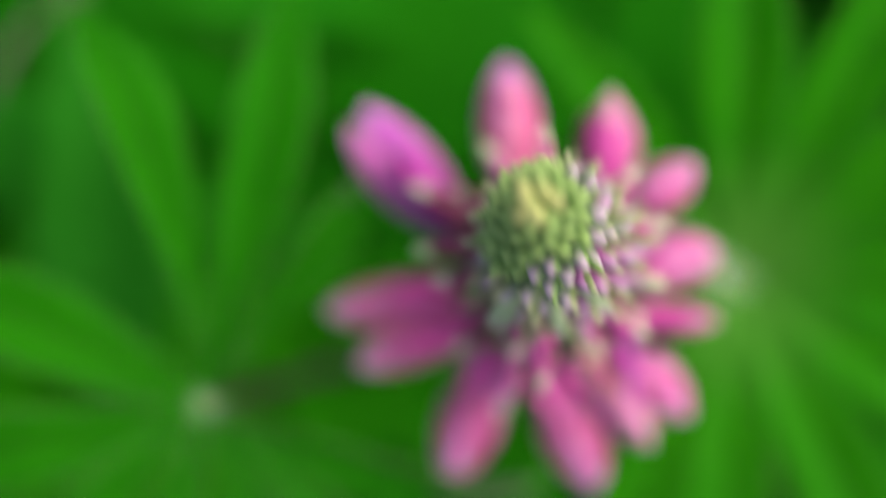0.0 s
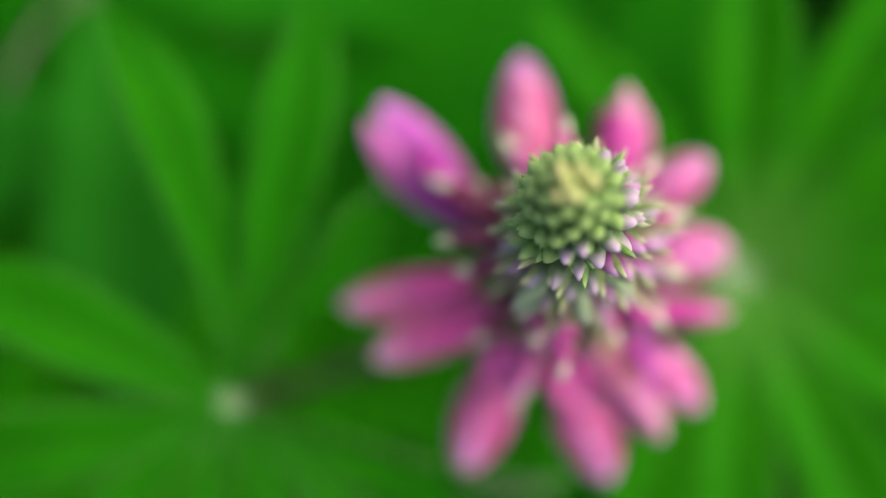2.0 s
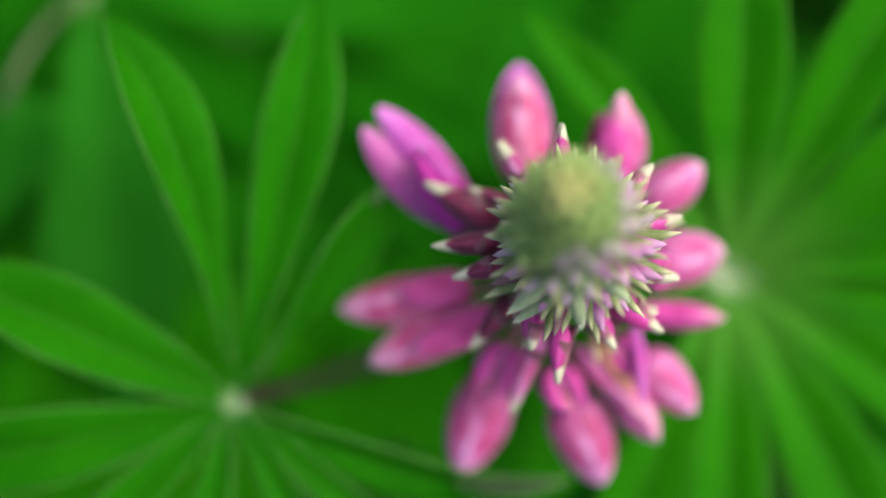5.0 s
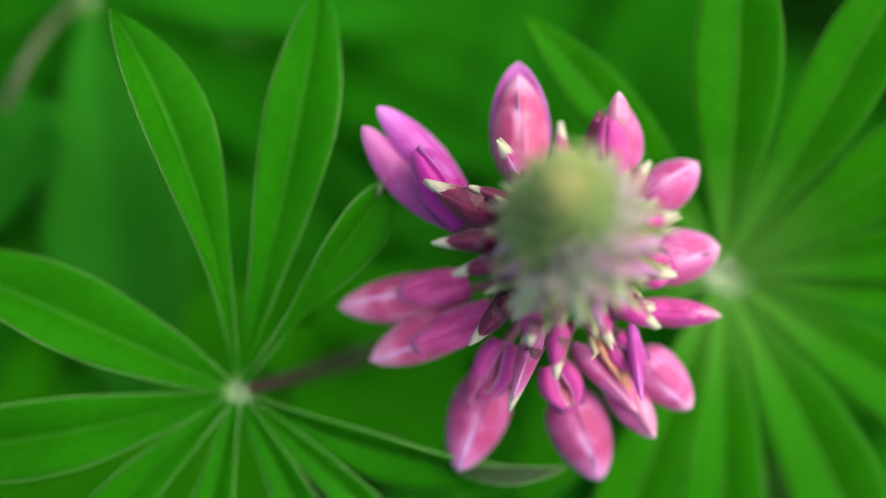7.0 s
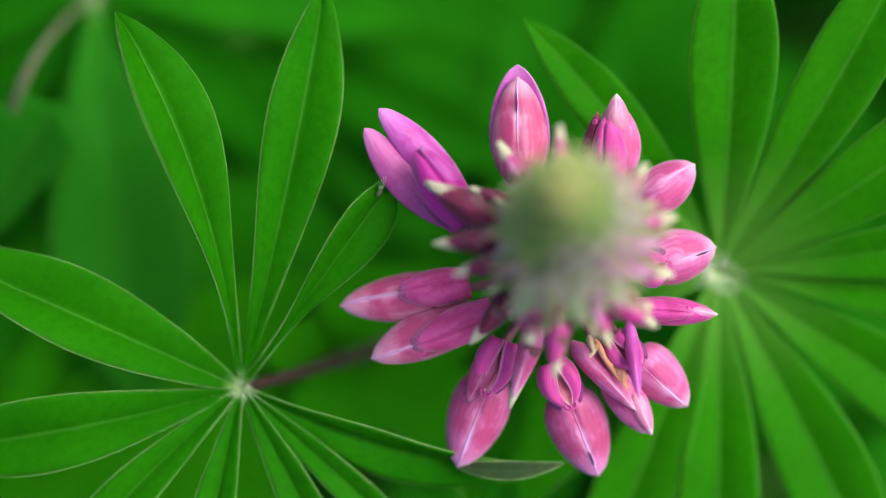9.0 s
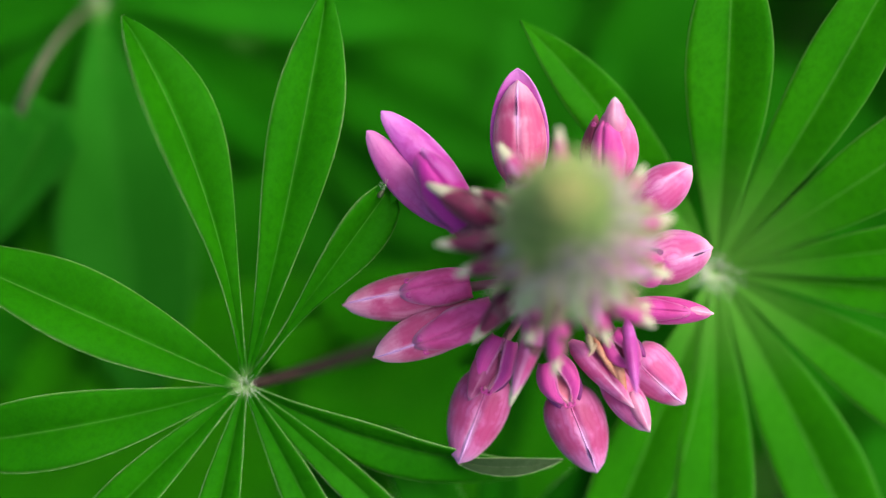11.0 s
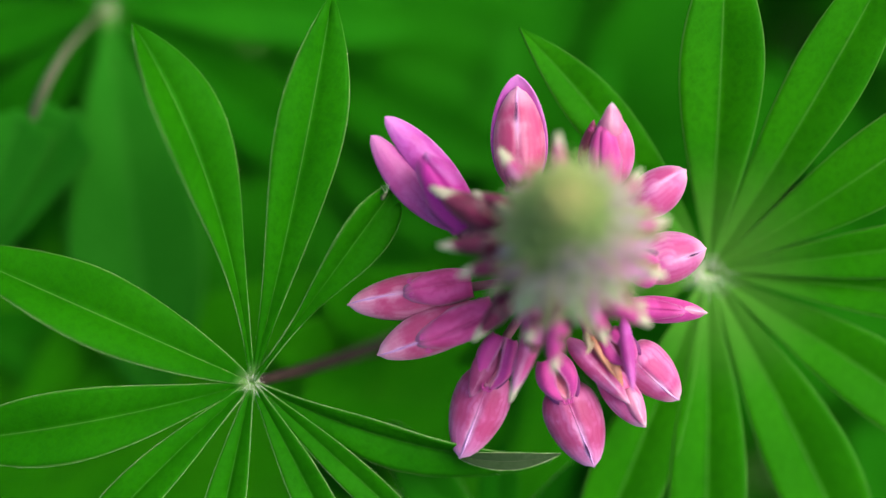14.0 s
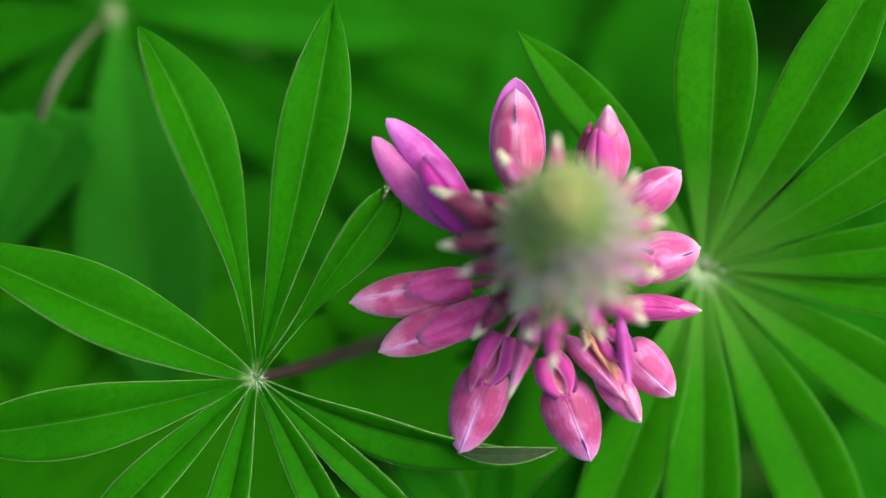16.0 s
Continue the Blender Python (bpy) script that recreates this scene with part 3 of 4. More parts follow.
# the nibbled, dried tip of one leaflet
NIB = Vector((-7.05, 6.65, 457.3)) * MM
home = bpy.data.objects["lupin_leaf"]
curl = part("dried_tip", bud_mesh(0.0012, 0.0006, 0.15, 0.10), DRY_STALK, home, "dried brown crumb at a nibbled leaflet tip")
curl.matrix_basis = home.matrix_basis.inverted() @ Matrix.Translation(NIB) @ pose(-0.0006, -0.0005, 0, 0, 0, 50)
for k in range(5):
    bend = Vector((-0.0006 + 0.0003 * k, 0.0012 + 0.0002 * k, 0.0003))
    hair = part("hair", tube([NIB, NIB + bend * 0.6 + Vector((0.0001, 0, 0.0002)), NIB + bend], [0.00003, 0.000025, 0.00001], 5), HUB, home, "silvery hair")
    hair.matrix_basis = home.matrix_basis.inverted()

# lower leaves that fill the ground between, out of focus
def bed_leaf(seed):
    random.seed(seed)
    rows = []
    n = random.randint(9, 11)
    for i in range(n):
        k = 360.0 * i / n + random.uniform(-7, 7)
        rows.append(dict(az=k, length=random.uniform(0.042, 0.060), width=random.uniform(0.012, 0.016),
                         rise=random.uniform(-0.006, 0.006), arch=random.uniform(0.001, 0.004), bow=random.uniform(-0.002, 0.002),
                         fold=random.uniform(8, 26), roll=random.uniform(-25, 25), rows=14))
    return rows


BED = []
for kind in range(4):
    first = palmate_leaf("lupin_leaf", (0, 0, 0.3), bed_leaf(40 + kind), "green palmate lupin leaf low in the clump", LEAF_LOW, 1.5, "lower lupin leaves",
                         petiole=((0.002, 0.004, -0.16), (0.025 - 0.01 * kind, 0.02, -0.46), 0.0014, STALK, ""))
    BED.append(first)
random.seed(7)
spots = []
GAPS = [(0.056, 0.034, 0.032)]
for i in range(-4, 5):
    for j in range(-3, 4):
        for layer in range(2):
            x = i * 0.036 + random.uniform(-0.012, 0.012) + 0.017 * layer
            y = j * 0.036 + random.uniform(-0.012, 0.012) + 0.017 * layer
            z = random.uniform(0.370, 0.402) - 0.05 * layer
            if layer == 0 and any(math.hypot(x - a, y - c) < d for a, c, d in GAPS):
                continue
            spots.append((x, y, z))
for k, (x, y, z) in enumerate(spots):
    m = pose(x, y, z, random.uniform(-18, 18), random.uniform(-18, 18), random.uniform(0, 360))
    if k < len(BED):
        BED[k].matrix_basis = m
    else:
        copy_thing(BED[k % len(BED)], m)

# ---- the flower spike ----
SPIKE = Vector((15.82, -2.47, 456.00)) * MM
AXIS = Vector((-1.88, 8.95, 50.00)).normalized()
HEIGHT = 50.8 * MM
spike = tagged(new("lupin_flower_spike"), "pink lupin flower spike with green buds at its tip", "flower")
spike.matrix_basis = Matrix.Translation(SPIKE)


def wing(length, width, side, lift, gap, set_back=0.0):
    """One of the two wing petals that close over the keel: half of an inflated almond."""

    def point(u, v):
        k = (v ** 0.40) * ((1 - v) ** 0.62) * 1.93 if set_back else (v ** 0.58) * ((1 - v) ** 0.66) * 2.33
        a = 0.5 * width * (k + 0.14 * (1 - v))
        th = math.pi * (0.5 - u)
        ridge = 0.10 * a * max(0.0, 1 - u / 0.12) * math.sin(math.pi * min(1, v * 1.05))
        y = side * (a * max(0.0, math.cos(th)) ** 0.85 - 0.00012)
        z = 0.82 * a * math.sin(th) + ridge
        x = length * (set_back + (1 - set_back) * v)
        z += lift * length * (v * v) - 0.04 * length * math.sin(math.pi * v)
        y += side * gap * width * v ** 3
        return Vector((x, y, z))

    return sheet(16, 12, point)


def banner(length, width, cover):
    """The upper petal, folded into two plump lobes side by side that end in a rolled front."""

    def point(u, v):
        p = 2 * u - 1
        q = v
        a = abs(p)
        half = width * (0.24 + 0.17 * math.sin(math.pi * min(1.0, 0.12 + 0.62 * q)))
        front = math.sqrt(max(0.0, 1 - a ** 2.4))
        x = length * (-0.08 + (cover + 0.08) * q * (0.66 + 0.34 * front))
        y = half * p * (1 - 0.25 * max(0.0, q - 0.75) / 0.25)
        z = width * (0.22 + 0.36 * math.sqrt(max(0.0, 1 - a * a)) - 0.07 * math.exp(-(p / 0.10) ** 2))
        z += width * (0.10 * math.sin(math.pi * min(1.0, q * 1.1)) - 0.20 * (max(0.0, q - 0.86) / 0.14) ** 1.6)
        return Vector((x, y, z))

    return sheet(16, 26, point)


def shell_rim(length, width, side, cover, v):
    """The line along which a half of the folded banner opens: shut at its foot, a drop-shaped mouth near its tip."""
    top = width * (0.27 + 0.42 * math.sin(math.pi * (0.28 + 0.50 * v)))
    return Vector((length * cover * (1.06 * v - 0.26), side * width * (0.012 + 0.095 * math.sin(math.pi * min(1.0, v * v + 0.06))), top))


def banner_half(length, width, side, cover):
    """One plump half of the folded banner, which leans over the wings."""

    def point(u, v):
        rim = shell_rim(length, width, side, cover, v)
        outer = side * width * (0.33 if side > 0 else 0.38) * math.sin(math.pi * (0.18 + 0.74 * v)) ** 0.8
        low = 0.27 * width
        y = outer + (rim.y - outer) * u ** 1.7 + side * 0.03 * width * math.sin(math.pi * u)
        z = low + (rim.z - low) * math.sin(0.5 * math.pi * min(1.0, 1.3 * u)) + 0.04 * width * math.sin(math.pi * u)
        return Vector((rim.x, y, z))

    return sheet(18, 14, point)


def rolled_rim(length, width, side, cover):
    """The thin pale rolled edge of a banner half."""
    way = [shell_rim(length, width, side, cover, i / 10) for i in range(11)]
    return tube(way, [width * (0.028 - 0.0008 * i) for i in range(11)], 7)


def trough(length, width, cover):
    """The pale inside between the rolled halves."""

    def point(u, v):
        p = 2 * u - 1
        half = width * (0.04 + 0.16 * (1 - v) ** 0.8)
        return Vector((length * cover * (0.04 + 0.74 * v), half * p, width * (0.46 + 0.12 * math.sin(2.4 * v) + 0.06 * p * p)))

    return sheet(8, 8, point)


def hook_mesh(length, width, side, cover, out=0.10):
    """The small spiral in which a rolled edge ends."""
    c = Vector((length * cover, side * width * out, width * 0.70))
    pts = []
    for i in range(11):
        k = i / 10
        a = -0.6 + 4.6 * k
        r = width * 0.075 * (1 - 0.62 * k)
        pts.append(c + Vector((r * math.sin(a), side * r * (math.cos(a) - 0.4), 0.03 * width * k)))
    return tube(pts, [width * 0.021] * 11, 6)


def spread_petal(length, width, side, lean):
    """A free, slightly hollow petal of a parted floret."""
    c, s = math.cos(radians(lean) * side), math.sin(radians(lean) * side)

    def point(u, v):
        p = 2 * u - 1
        k = (v ** 0.55) * ((1 - v) ** 0.60) * 2.22
        y = 0.33 * width * (k + 0.12 * (1 - v)) * p + side * 0.17 * width * math.sin(math.pi * min(1, v * 0.9))
        x = length * v * (1 if side < 0 else 0.97)
        z = 0.15 * width * k * (1 - abs(p) ** 2.2) - 0.06 * length * math.sin(math.pi * v) + (0.07 * width if side < 0 else 0)
        return Vector((c * x - s * y, s * x + c * y, z))

    return sheet(30, 14, point)


def hood_mesh(length, width):
    """A broad hollow petal that stands behind the wings."""

    def point(u, v):
        p = 2 * u - 1
        k = (v ** 0.5) * ((1 - v) ** 0.66) * 2.2
        y = 0.5 * width * k * p
        z = -0.20 * width + 0.12 * width * k * abs(p) ** 2.2 + 0.10 * length * v * v
        return Vector((length * v, y, z))

    return sheet(30, 20, point)


def calyx_lip(length, width, below, notch=0.0):
    """A toothed sepal that clasps the floret's base."""

    def point(u, v):
        p = 2 * u - 1
        half = 0.5 * width * (1 - v) ** 0.7 * (1 + 0.5 * v)
        x = length * (v - notch * (1 - abs(p)) * v * v)
        z = (-1 if below else 1) * (0.38 * width * (1 - 0.8 * p * p)) * (1 - 0.55 * v) + (-0.02 if below else 0.12) * length * v * v
        return Vector((x, half * p, z))

    return sheet(8, 8, point)


def aim(base, tip, roll):
    """A pose at base whose x axis points at tip, with z as far up as it goes."""
    x = (tip - base).normalized()
    y = Vector((0, 0, 1)).cross(x).normalized()
    z = x.cross(y)
    m = Matrix((x, y, z)).transposed().to_4x4()
    return Matrix.Translation(base) @ m @ Matrix.Rotation(radians(roll), 4, "X")


def stem_foot(base, drop):
    """The place on the spike's axis from which a floret's stalk springs."""
    k = max(0.0, (base.z - drop) / AXIS.z)
    return AXIS * k


def wing_ridge(length, width, lift, cover, k, above):
    """A point on the line where the two wings meet, at the share k of their length."""
    back = 0.2 if 0.36 < cover < 0.5 else 0.0
    full = (k ** 0.40) * ((1 - k) ** 0.62) * 1.93 if back else (k ** 0.58) * ((1 - k) ** 0.66) * 2.33
    up = 0.455 * width * (full + 0.14 * (1 - k)) + length * (lift * k * k - 0.04 * math.sin(math.pi * k))
    return Vector((length * (back + (1 - back) * k), 0.0, up + above))


def floret(base, tip, width, lift, roll, hue, cover, gap, hood, keel, label):
    """An open floret: two wings, banner, calyx and stalk."""
    length = (tip - base).length
    ob = part("floret", calyx_lip(0.36 * length, 0.62 * width, True), CREAM, spike, label)
    ob.matrix_basis = aim(base, tip, roll)
    for side in (-1, 1):
        shape = spread_petal(length, width, side, gap) if gap else wing(length, width, side, lift, 0.0, 0.2 if 0.36 < cover < 0.5 else 0.0)
        thicken(part("wing_petal", shape, LILAC if gap and side > 0 else hue, ob), 0.00018)
    if hood:
        back = part("banner_petal", hood_mesh(length * 1.11, width * 1.14), VIOLET, ob, "violet-pink petal that stands behind the wings")
        thicken(back, 0.0002)
    if not gap and cover < 0.7:
        part("seam", tube([wing_ridge(length, width, lift, cover, k, 0.00002) for k in (0.36, 0.48, 0.60, 0.70, 0.78, 0.86, 0.93, 0.985)],
                          [width * q for q in (0.004, 0.009, 0.014, 0.019, 0.022, 0.020, 0.014, 0.004)], 8), SEAM, ob, "pale lilac seam where the wings meet")
    if keel:
        slit = [wing_ridge(length, width, lift, cover, k, 0.00022) for k in (0.68, 0.72, 0.77, 0.81, 0.86)]
        part("keel_tip", tube(slit, [0.00003, 0.00010, 0.00013, 0.00010, 0.00003], 6), KEEL, ob, "dark slit with the keel's tip")
    if 0.3 < cover < 0.5:
        thicken(part("banner_petal", trough(length, width, cover), SALMON, ob, "pale salmon inside of the folded petal"), 0.00015)
        for side in (-1, 1):
            blade = part("banner_half", banner_half(length, width, side, cover), MAGENTA, ob, "rolled magenta half of the folded petal")
            thicken(blade, 0.00016)
            part("rim", rolled_rim(length, width, side, cover), ROSE, blade, "pale pink rolled rim")
            part("hook", hook_mesh(length, width, side, 0.79 * cover, 0.05), MAGENTA, blade, "pale pink curl")
            dark = part("petal_base", bud_mesh(0.24 * length, 0.24 * width, 0.0, 0.0), DUSK, ob, "dark violet petal base")
            dark.matrix_basis = pose(0.10 * length, side * 0.26 * width, 0.34 * width, 0, 0, -side * 10)
        if cover > 0.4:
            lobe = part("banner_lobe", bud_mesh(0.47 * length, 0.50 * width, 0.0, 0.0), MAUVE, ob, "dull mauve lobe of the folded petal")
            lobe.matrix_basis = pose(0.0, -0.14 * width, 0.54 * width, 0, 0, -5) @ Matrix.Diagonal((1, 1, 0.6, 1))
    elif cover > 0:
        # the two west banners get the lighter colour to offset the cone's shade
        thicken(part("banner_petal", banner(length, width, cover), MAGENTA if cover > 0.7 else CERISE_LIFTED, ob, "darker magenta folded petal"), 0.00018)
        for side in (-1, 1):
            part("hook", hook_mesh(length, width, side, cover - 0.085, 0.17), MAGENTA, ob, "rolled front of the folded petal")
    part("calyx_lip", calyx_lip(0.30 * length, 0.5 * width, False, 0.25), CREAM, ob)
    inv = ob.matrix_basis.inverted()
    foot = inv @ stem_foot(base, 0.003)
    part("pedicel", tube(smooth_line(foot, (foot.x * 0.4, 0, foot.z * 0.4 - 0.0012), (0.0006, 0, -0.0002), 5), [0.0008, 0.0007, 0.00065, 0.0006, 0.0006, 0.0006], 7), STEM_PINK, ob)
    return ob


HUES = dict(peach=PEACH, pale=PALE, pink=PINK, rose=ROSE, violet=VIOLET, magenta=MAGENTA, wine=WINE, dark=KEEL, orange=ORANGE, cream=WITHERED, dusk=DUSK)


def place_floret(base, tip, width, lift, roll, hue, cover, gap, hood, keel, label):
    floret(Vector(base) * MM - SPIKE, Vector(tip) * MM - SPIKE, width * MM, lift, roll, HUES[hue], cover, gap, hood, keel, label)


place_floret((3.80, 2.32, 457.00), (-8.15, 15.25, 458.00), 6.71, 0.02, 12, "violet", 0.00, 3.40, 0, 0, "violet-pink floret with parted wing petals")
place_floret((9.46, 7.13, 456.00), (9.09, 19.94, 457.00), 6.15, 0.02, -6, "peach", 0.00, 0.00, 1, 1, "tall rose floret before a violet-pink petal")
place_floret((20.71, 7.82, 456.00), (20.55, 17.00, 456.50), 5.20, 0.02, -30, "rose", 0.84, 0.00, 0, 0, "magenta floret with a pale pink tip")
place_floret((23.02, 4.87, 456.00), (29.73, 9.75, 456.00), 5.31, 0.02, -15, "rose", 0.00, 0.00, 0, 0, "open pink floret with a pale seam on its wings")
place_floret((23.38, -2.05, 456.00), (32.21, 0.21, 455.00), 6.15, 0.02, 10, "rose", 0.35, 0.00, 0, 1, "open pink floret with a pale seam on its wings")
place_floret((21.61, -6.99, 456.00), (32.27, -7.70, 456.00), 3.22, 0.00, 0, "magenta", 0.74, 0.00, 0, 0, "narrow magenta floret with a pale tip")
place_floret((20.96, -10.55, 455.00), (29.03, -18.38, 454.00), 5.73, 0.02, 12, "rose", 0.38, 0.00, 0, 0, "open pink floret with a pale seam on its wings")
place_floret((19.30, -13.40, 454.60), (24.62, -21.75, 455.20), 4.30, 0.02, -12, "rose", 0.00, 0.00, 0, 0, "open pink floret that shows its orange inside")
place_floret((13.52, -14.09, 454.20), (18.60, -26.69, 453.00), 6.85, 0.02, 0, "pink", 0.38, 0.00, 0, 1, "open pink floret with a pale seam on its wings")
place_floret((7.15, -11.97, 454.20), (2.06, -25.62, 453.40), 6.78, 0.02, 0, "pink", 0.42, 0.00, 0, 0, "open pink floret with a pale seam on its wings")
place_floret((5.23, -7.34, 456.00), (-8.07, -12.82, 455.00), 5.59, 0.02, -14, "peach", 0.64, 0.00, 0, 0, "open pink floret with a pale seam on its wings")
place_floret((2.60, -4.60, 455.00), (-11.71, -6.81, 454.00), 5.45, 0.02, 14, "peach", 0.51, 0.00, 0, 0, "open pink floret with a pale seam on its wings")


# sepals and half-open buds that stand round the foot of the cone
def place_young(base, tip, width, hue):
    b, t = Vector(base) * MM - SPIKE, Vector(tip) * MM - SPIKE
    length = (t - b).length
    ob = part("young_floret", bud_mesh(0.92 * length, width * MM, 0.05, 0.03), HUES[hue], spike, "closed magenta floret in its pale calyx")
    ob.matrix_basis = aim(b, t, random.uniform(-10, 10))
    w = width * MM
    for turn, share in ((random.uniform(-50, 50), 0.74), (random.uniform(150, 210), 0.55)):
        lip = part("calyx_lip", calyx_lip(0.76 * length, share * w, False, 0.0), SEPAL, ob, "pale cream sepal")
        lip.matrix_basis = Matrix.Rotation(radians(turn), 4, "X") @ pose(0.27 * length, 0, 0.30 * w, 0, 15, 0)
        thicken(lip, 0.00025)
    husk = part("calyx", calyx_lip(0.55 * length, 1.3 * w, True, 0.0), CREAM, ob, "maroon calyx")
    thicken(husk, 0.00015)
    inv = ob.matrix_basis.inverted()
    foot = inv @ stem_foot(b, 0.002)
    part("pedicel", tube(smooth_line(foot, (foot.x * 0.4, 0, foot.z * 0.4 - 0.0006), (0.0004, 0, 0), 4), [0.0006] * 5, 6), STEM_PINK, ob)


place_young((7.01, 3.19, 463.00), (-1.40, 7.06, 464.00), 4.16, "wine")
place_young((7.33, 0.76, 468.00), (-0.30, 0.50, 469.00), 2.80, "wine")
place_young((7.95, -1.31, 470.00), (2.00, -3.10, 470.00), 2.60, "wine")
place_young((8.37, -5.47, 464.00), (3.69, -10.75, 464.00), 2.77, "wine")
place_young((11.54, -8.28, 462.00), (8.21, -18.14, 461.00), 2.83, "rose")
place_young((13.72, -8.12, 469.00), (13.05, -14.37, 469.00), 2.62, "magenta")
place_young((16.79, -6.76, 469.00), (19.60, -10.40, 469.00), 2.81, "magenta")
place_young((19.52, -5.40, 469.00), (24.22, -9.13, 468.00), 3.19, "magenta")
place_young((20.20, -1.98, 469.00), (26.23, -3.01, 469.00), 3.00, "magenta")
place_young((20.84, 2.11, 470.00), (26.54, 3.44, 470.00), 2.81, "magenta")
place_young((20.15, 5.51, 470.00), (23.54, 9.08, 470.00), 2.81, "magenta")
place_young((10.45, 6.30, 464.00), (6.92, 11.93, 465.00), 3.00, "rose")
place_young((13.68, 7.56, 470.00), (13.54, 13.54, 471.00), 2.43, "magenta")
place_young((8.37, 4.91, 464.00), (3.68, 6.85, 465.00), 1.94, "wine")
place_young((18.89, -6.78, 468.00), (23.97, -6.54, 468.00), 2.62, "magenta")
place_young((10.64, -6.76, 469.00), (10.10, -10.73, 469.00), 2.62, "magenta")

# narrow petals that stand on edge, and the dried inside of the open floret
def place_blade(base, tip, width, hue, name_of, words):
    b, t = Vector(base) * MM - SPIKE, Vector(tip) * MM - SPIKE
    ob = part(name_of, bud_mesh((t - b).length, width * MM, 0.08, 0.05), HUES[hue], spike, words)
    ob.matrix_basis = aim(b, t, 0)


place_blade((20.60, 13.60, 457.60), (20.50, 18.00, 458.60), 2.90, "pale", "wing_tip", "pale pink petal tip")
place_blade((21.92, -8.36, 458.00), (23.01, -17.64, 461.00), 1.90, "violet", "edge_petal", "narrow magenta petal standing on edge")
place_blade((15.30, -10.90, 456.60), (22.90, -18.90, 456.60), 2.90, "rose", "wing_arm", "pink petal turned aside")
place_blade((18.60, -10.40, 456.20), (21.95, -17.10, 456.40), 2.70, "orange", "petal_inside", "salmon-orange inside of the open floret")
place_blade((17.94, -10.44, 458.00), (19.71, -13.91, 458.50), 0.90, "orange", "dried_stamen", "dried orange stamen")
place_blade((19.04, -10.12, 457.50), (20.50, -13.80, 458.00), 0.85, "orange", "dried_stamen", "dried orange stamen")
place_blade((17.24, -10.09, 459.00), (17.85, -12.34, 461.00), 0.91, "cream", "dried_stamen", "dried cream stamen")
place_blade((18.59, -9.72, 460.00), (19.89, -11.89, 462.00), 0.84, "cream", "dried_stamen", "dried cream stamen")
place_blade((18.43, -11.47, 457.50), (21.00, -15.60, 458.50), 0.90, "orange", "dried_stamen", "dried orange stamen")
place_blade((18.29, -11.14, 459.00), (17.15, -12.83, 461.00), 0.70, "cream", "dried_stamen", "dried cream stamen")
place_blade((22.55, -16.90, 456.40), (24.78, -21.75, 456.00), 2.10, "pale", "wing_tip", "pale pink petal tip")
place_blade((28.60, -7.15, 456.30), (32.40, -7.72, 456.10), 1.35, "pale", "wing_tip", "whitish pink petal tip")
inner = part("inner_petal", banner(9.4 * MM, 6.6 * MM, 1.0), ORCHID, spike, "folded inner magenta petal of the violet floret")
inner.matrix_basis = aim(Vector((2.2, 3.4, 458.2)) * MM - SPIKE, Vector((-3.35, 11.6, 459.0)) * MM - SPIKE, 10)
place_blade((-1.55, 6.00, 460.60), (2.00, 1.90, 460.60), 2.10, "dusk", "inner_petal", "dark violet petal base")
place_blade((2.10, 6.90, 461.40), (-2.30, 11.75, 461.40), 2.60, "violet", "inner_petal", "paler ribbed half of the inner petal")
place_blade((7.82, 10.64, 457.00), (8.70, 6.74, 458.50), 1.41, "dark", "inner_petal", "dark violet petal base")
place_blade((17.28, 9.98, 455.00), (18.43, 16.11, 457.50), 2.39, "wine", "wing_edge", "dark wine-red petal edge")

# the axis of the spike
foot = Vector((0, 0, -0.016))
part("axis", tube([foot, AXIS * 0.002, AXIS * HEIGHT * 0.5, AXIS * HEIGHT * 0.93], [0.0026, 0.0025, 0.0022, 0.0012], 12), STALK, spike)


# buds in a spiral up the cone
def cone_radius(h):
    """The cone's radius at the share h of its height."""
    return (11.3 * (1 - h) ** 0.45 + 0.2) * MM


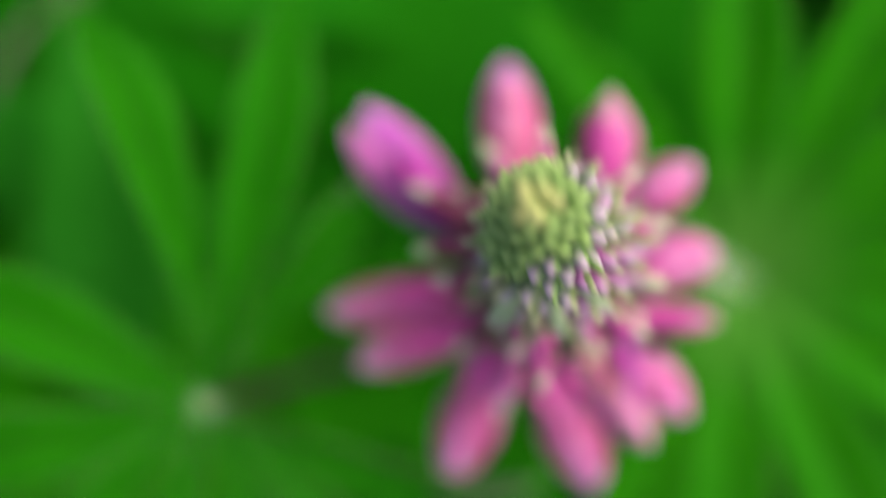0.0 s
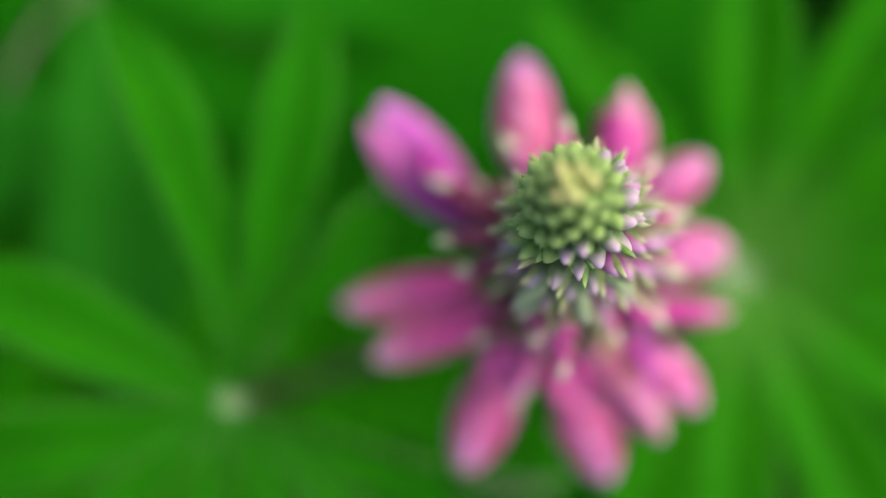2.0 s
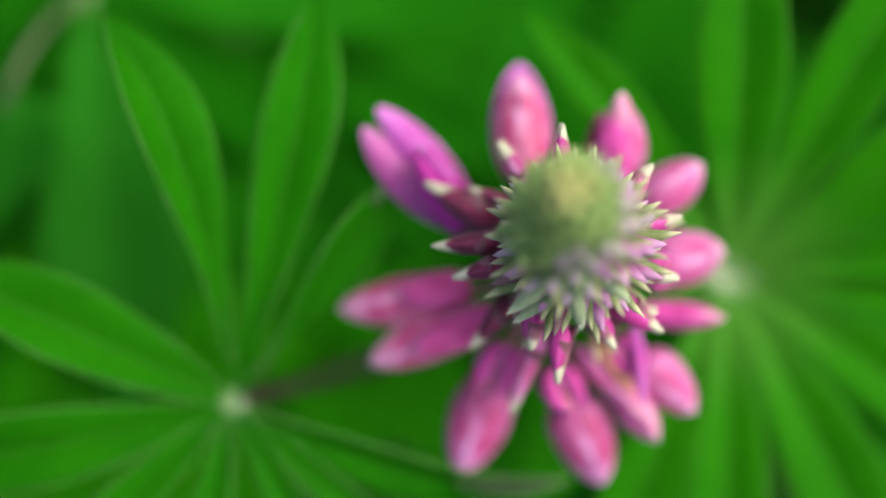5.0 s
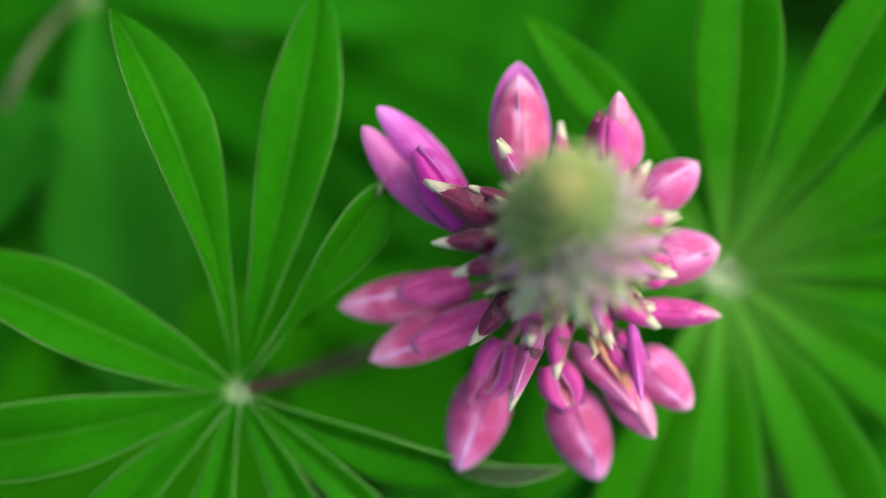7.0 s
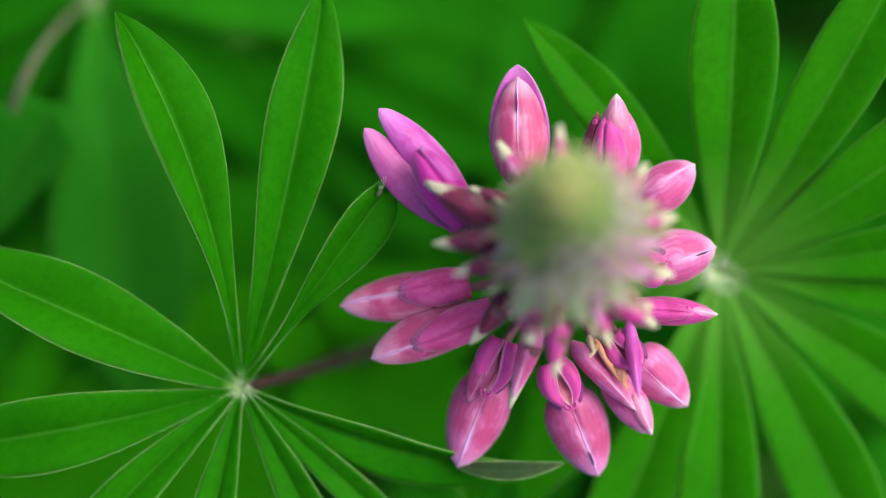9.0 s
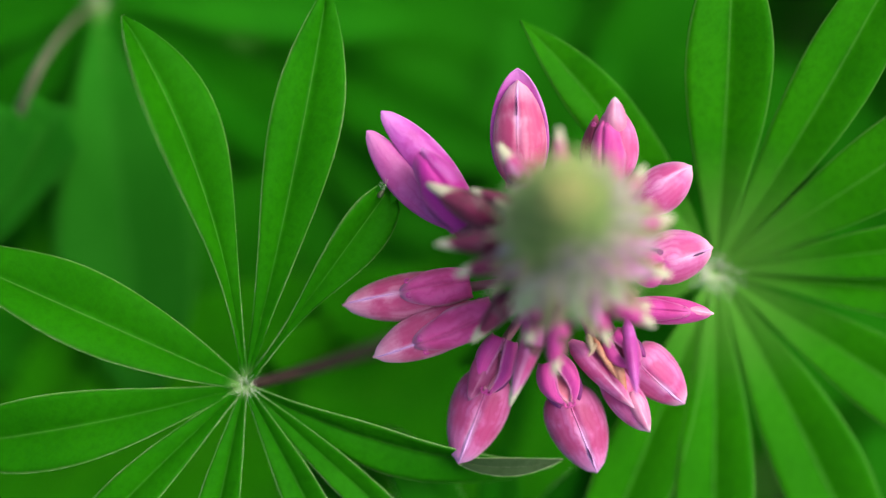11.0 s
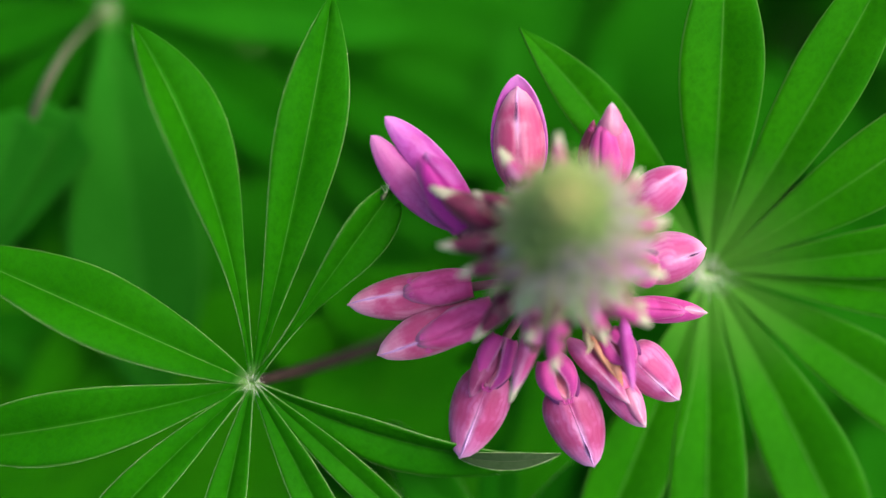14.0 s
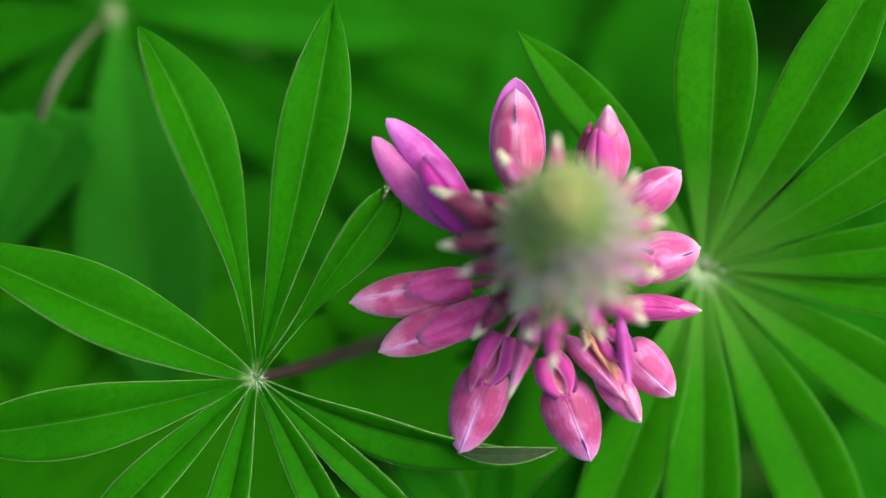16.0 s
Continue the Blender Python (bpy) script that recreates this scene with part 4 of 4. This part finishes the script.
random.seed(3)
BUDS = 112
golden = 137.508
side_x = AXIS.orthogonal().normalized()
side_y = AXIS.cross(side_x)
for i in range(BUDS):
    h = 0.17 + 0.825 * (i / (BUDS - 1)) ** 0.80
    a = radians(golden * i)
    out = side_x * math.cos(a) + side_y * math.sin(a)
    r = cone_radius(h) * random.uniform(0.95, 1.05)
    way = (out * max(0.15, 1 - 0.8 * h ** 3) + AXIS * (0.85 * h - 0.18)).normalized()
    length = (9.0 * (1 - h) ** 1.2 + 2.6 + random.uniform(-0.3, 0.3)) * MM
    width = (3.5 - 1.75 * h) * MM * random.uniform(0.9, 1.1)
    tip = AXIS * (HEIGHT * h) + out * r
    base = tip - way * length
    # lit side painted more lilac, far side greener and darker
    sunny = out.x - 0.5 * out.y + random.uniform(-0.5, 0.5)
    # maroon buds at the west foot, their dark colour doubling as its shade
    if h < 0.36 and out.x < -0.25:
        hue = BUD_WINE_SHADE
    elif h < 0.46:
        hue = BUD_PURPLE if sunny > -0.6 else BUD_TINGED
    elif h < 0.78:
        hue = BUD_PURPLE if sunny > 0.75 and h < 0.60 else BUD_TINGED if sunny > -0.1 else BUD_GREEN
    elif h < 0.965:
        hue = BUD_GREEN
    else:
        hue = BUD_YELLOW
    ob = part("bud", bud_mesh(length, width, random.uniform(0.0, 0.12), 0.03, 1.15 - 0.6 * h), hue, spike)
    ob.matrix_basis = aim(base, tip, random.uniform(-25, 25))
    if h < 0.80:
        first = random.choice((-1, 1)) * random.uniform(50, 110)
        for turn, size in ((first, 1.0), (first + random.uniform(130, 200), 0.72)) if h < 0.66 else ((first, 0.8),):
            claw = part("sepal", bud_mesh(length * size * random.uniform(0.80, 0.95), width * 0.62, 0.16, 0.05, 0.95), CLAW if h < 0.62 else BUD_GREEN, ob)
            claw.matrix_basis = Matrix.Rotation(radians(turn), 4, "X") @ pose(length * 0.26, 0, 0.26 * width, 0, 8, 0)

def down_along(length, width, hook):
    """Short silky hairs along a bract."""
    bm = bmesh.new()
    for k in range(110):
        v, a = random.uniform(0.1, 0.98), random.uniform(-2.2, 2.2)
        full = 0.5 * width * ((v ** 0.6) * ((1 - v) ** 0.85) * 2.25 + 0.22 * (1 - v) ** 2)
        p = Vector((length * v, full * math.sin(a), full * math.cos(a) + hook * length * v * v))
        way = Vector((0.8, math.sin(a), math.cos(a))).normalized() * random.uniform(0.0004, 0.0009)
        thin = Vector((0, 0.000016, 0.000008))
        bm.faces.new((bm.verts.new(p - thin), bm.verts.new(p + thin), bm.verts.new(p + way)))
    return bm


# the long bracts that hang over the whorl
BRACTS = [
    ((12.40, -2.88, 482.00), (7.37, -7.19, 478.00), 1.76),
    ((14.46, -3.47, 482.00), (15.97, -9.12, 477.00), 1.90),
    ((12.80, -4.68, 479.00), (7.85, -8.21, 475.00), 1.36),
    ((17.11, -2.29, 482.00), (21.16, -5.88, 478.00), 1.63),
]
for base, tip, width in BRACTS:
    b, t = Vector(base) * MM - SPIKE, Vector(tip) * MM - SPIKE
    ob = part("bract", bud_mesh((t - b).length, width * MM, -0.12, 0.04), BRACT, spike, "pale hairy bract")
    ob.matrix_basis = aim(b, t, 0)
    part("bract_down", down_along((t - b).length, width * MM, -0.12), DOWN, ob, "fine silky hairs")

# stem below the spike
plant = tagged(new("lupin_plant"), "upright lupin plant with a purple-green stem", "plant")
plant.matrix_basis = Matrix.Translation((SPIKE.x - 0.004, SPIKE.y - 0.012, 0))
top = Vector((0.004, 0.012, SPIKE.z - 0.0155))
part("stem", tube(smooth_line((0, 0, -0.005), (0.002, 0.006, 0.26), top, 14), [0.0036] * 9 + [0.0033, 0.0031, 0.0029, 0.0028, 0.0027, 0.0027], 12), PURPLE_STALK, plant)


# ---- what moves ----
def motions():
    """The spike and a leaf sway in the wind at first; the focus goes down from its tip to the leaves."""
    pivot = SPIKE + Vector((0, 0, -0.016))
    rows = []
    for t, right, up in SWAY:
        turn = Matrix.Rotation(radians(right), 4, "Y") @ Matrix.Rotation(radians(-up), 4, "X")
        rows.append((t, Matrix.Translation(pivot) @ turn @ Matrix.Translation(SPIKE - pivot)))
    walk(spike, rows)
    x, y, z = HOME
    walk(SPREAD[0], [(t, pose(x + right * MM, y + up * MM, z)) for t, right, up in DRIFT])
    walk(focus, [(t, pose(0, 0, z)) for t, z in FOCUS])


HOME = tuple(SPREAD[0].matrix_basis.translation)
SWAY = [
    (0.0, -4.16, -1.30),
    (0.1, -2.98, -5.18),
    (0.2, -2.65, -5.61),
    (0.3, -2.10, -0.10),
    (0.4, -5.12, 2.35),
    (0.5, -5.29, 1.43),
    (0.6, -1.45, -1.16),
    (0.7, 0.77, -2.39),
    (0.8, -0.92, 0.33),
    (0.9, -3.65, 1.85),
    (1.0, -2.63, 0.21),
    (1.1, 0.23, -2.66),
    (1.2, 0.23, -2.66),
    (1.3, -0.83, -0.14),
    (1.4, -2.62, 1.78),
    (1.5, -2.28, -0.07),
    (2.0, -1.57, 0.24),
    (2.5, -1.21, -0.24),
    (3.0, -1.27, -0.46),
    (3.5, -1.24, -0.59),
    (4.0, -1.29, -0.39),
    (7.0, -1.05, 0.80),
    (9.0, -0.85, 0.40),
    (12.5, -0.46, 0.26),
    (16.0, 0.00, -0.00),
]
DRIFT = [(0.0, -2.36, -1.03), (0.5, -2.23, -0.87), (1.0, -1.24, -1.15), (1.5, -1.20, -1.39), (2.0, -0.73, -1.23), (2.5, -0.45, -1.19), (3.0, -0.39, -1.31), (3.5, -0.45, -1.42), (4.0, -0.40, -1.39), (6.5, 0.05, -0.12), (7.0, 0, 0), (16.0, 0, 0)]
FOCUS = [(0.0, 0.491), (2.0, 0.490), (2.5, 0.489), (3.0, 0.4862), (3.5, 0.4826), (4.0, 0.4797), (6.5, 0.4665), (7.0, 0.4638), (8.0, 0.4595), (9.0, 0.4582), (12.0, 0.4557), (16.0, 0.4552)]
motions()
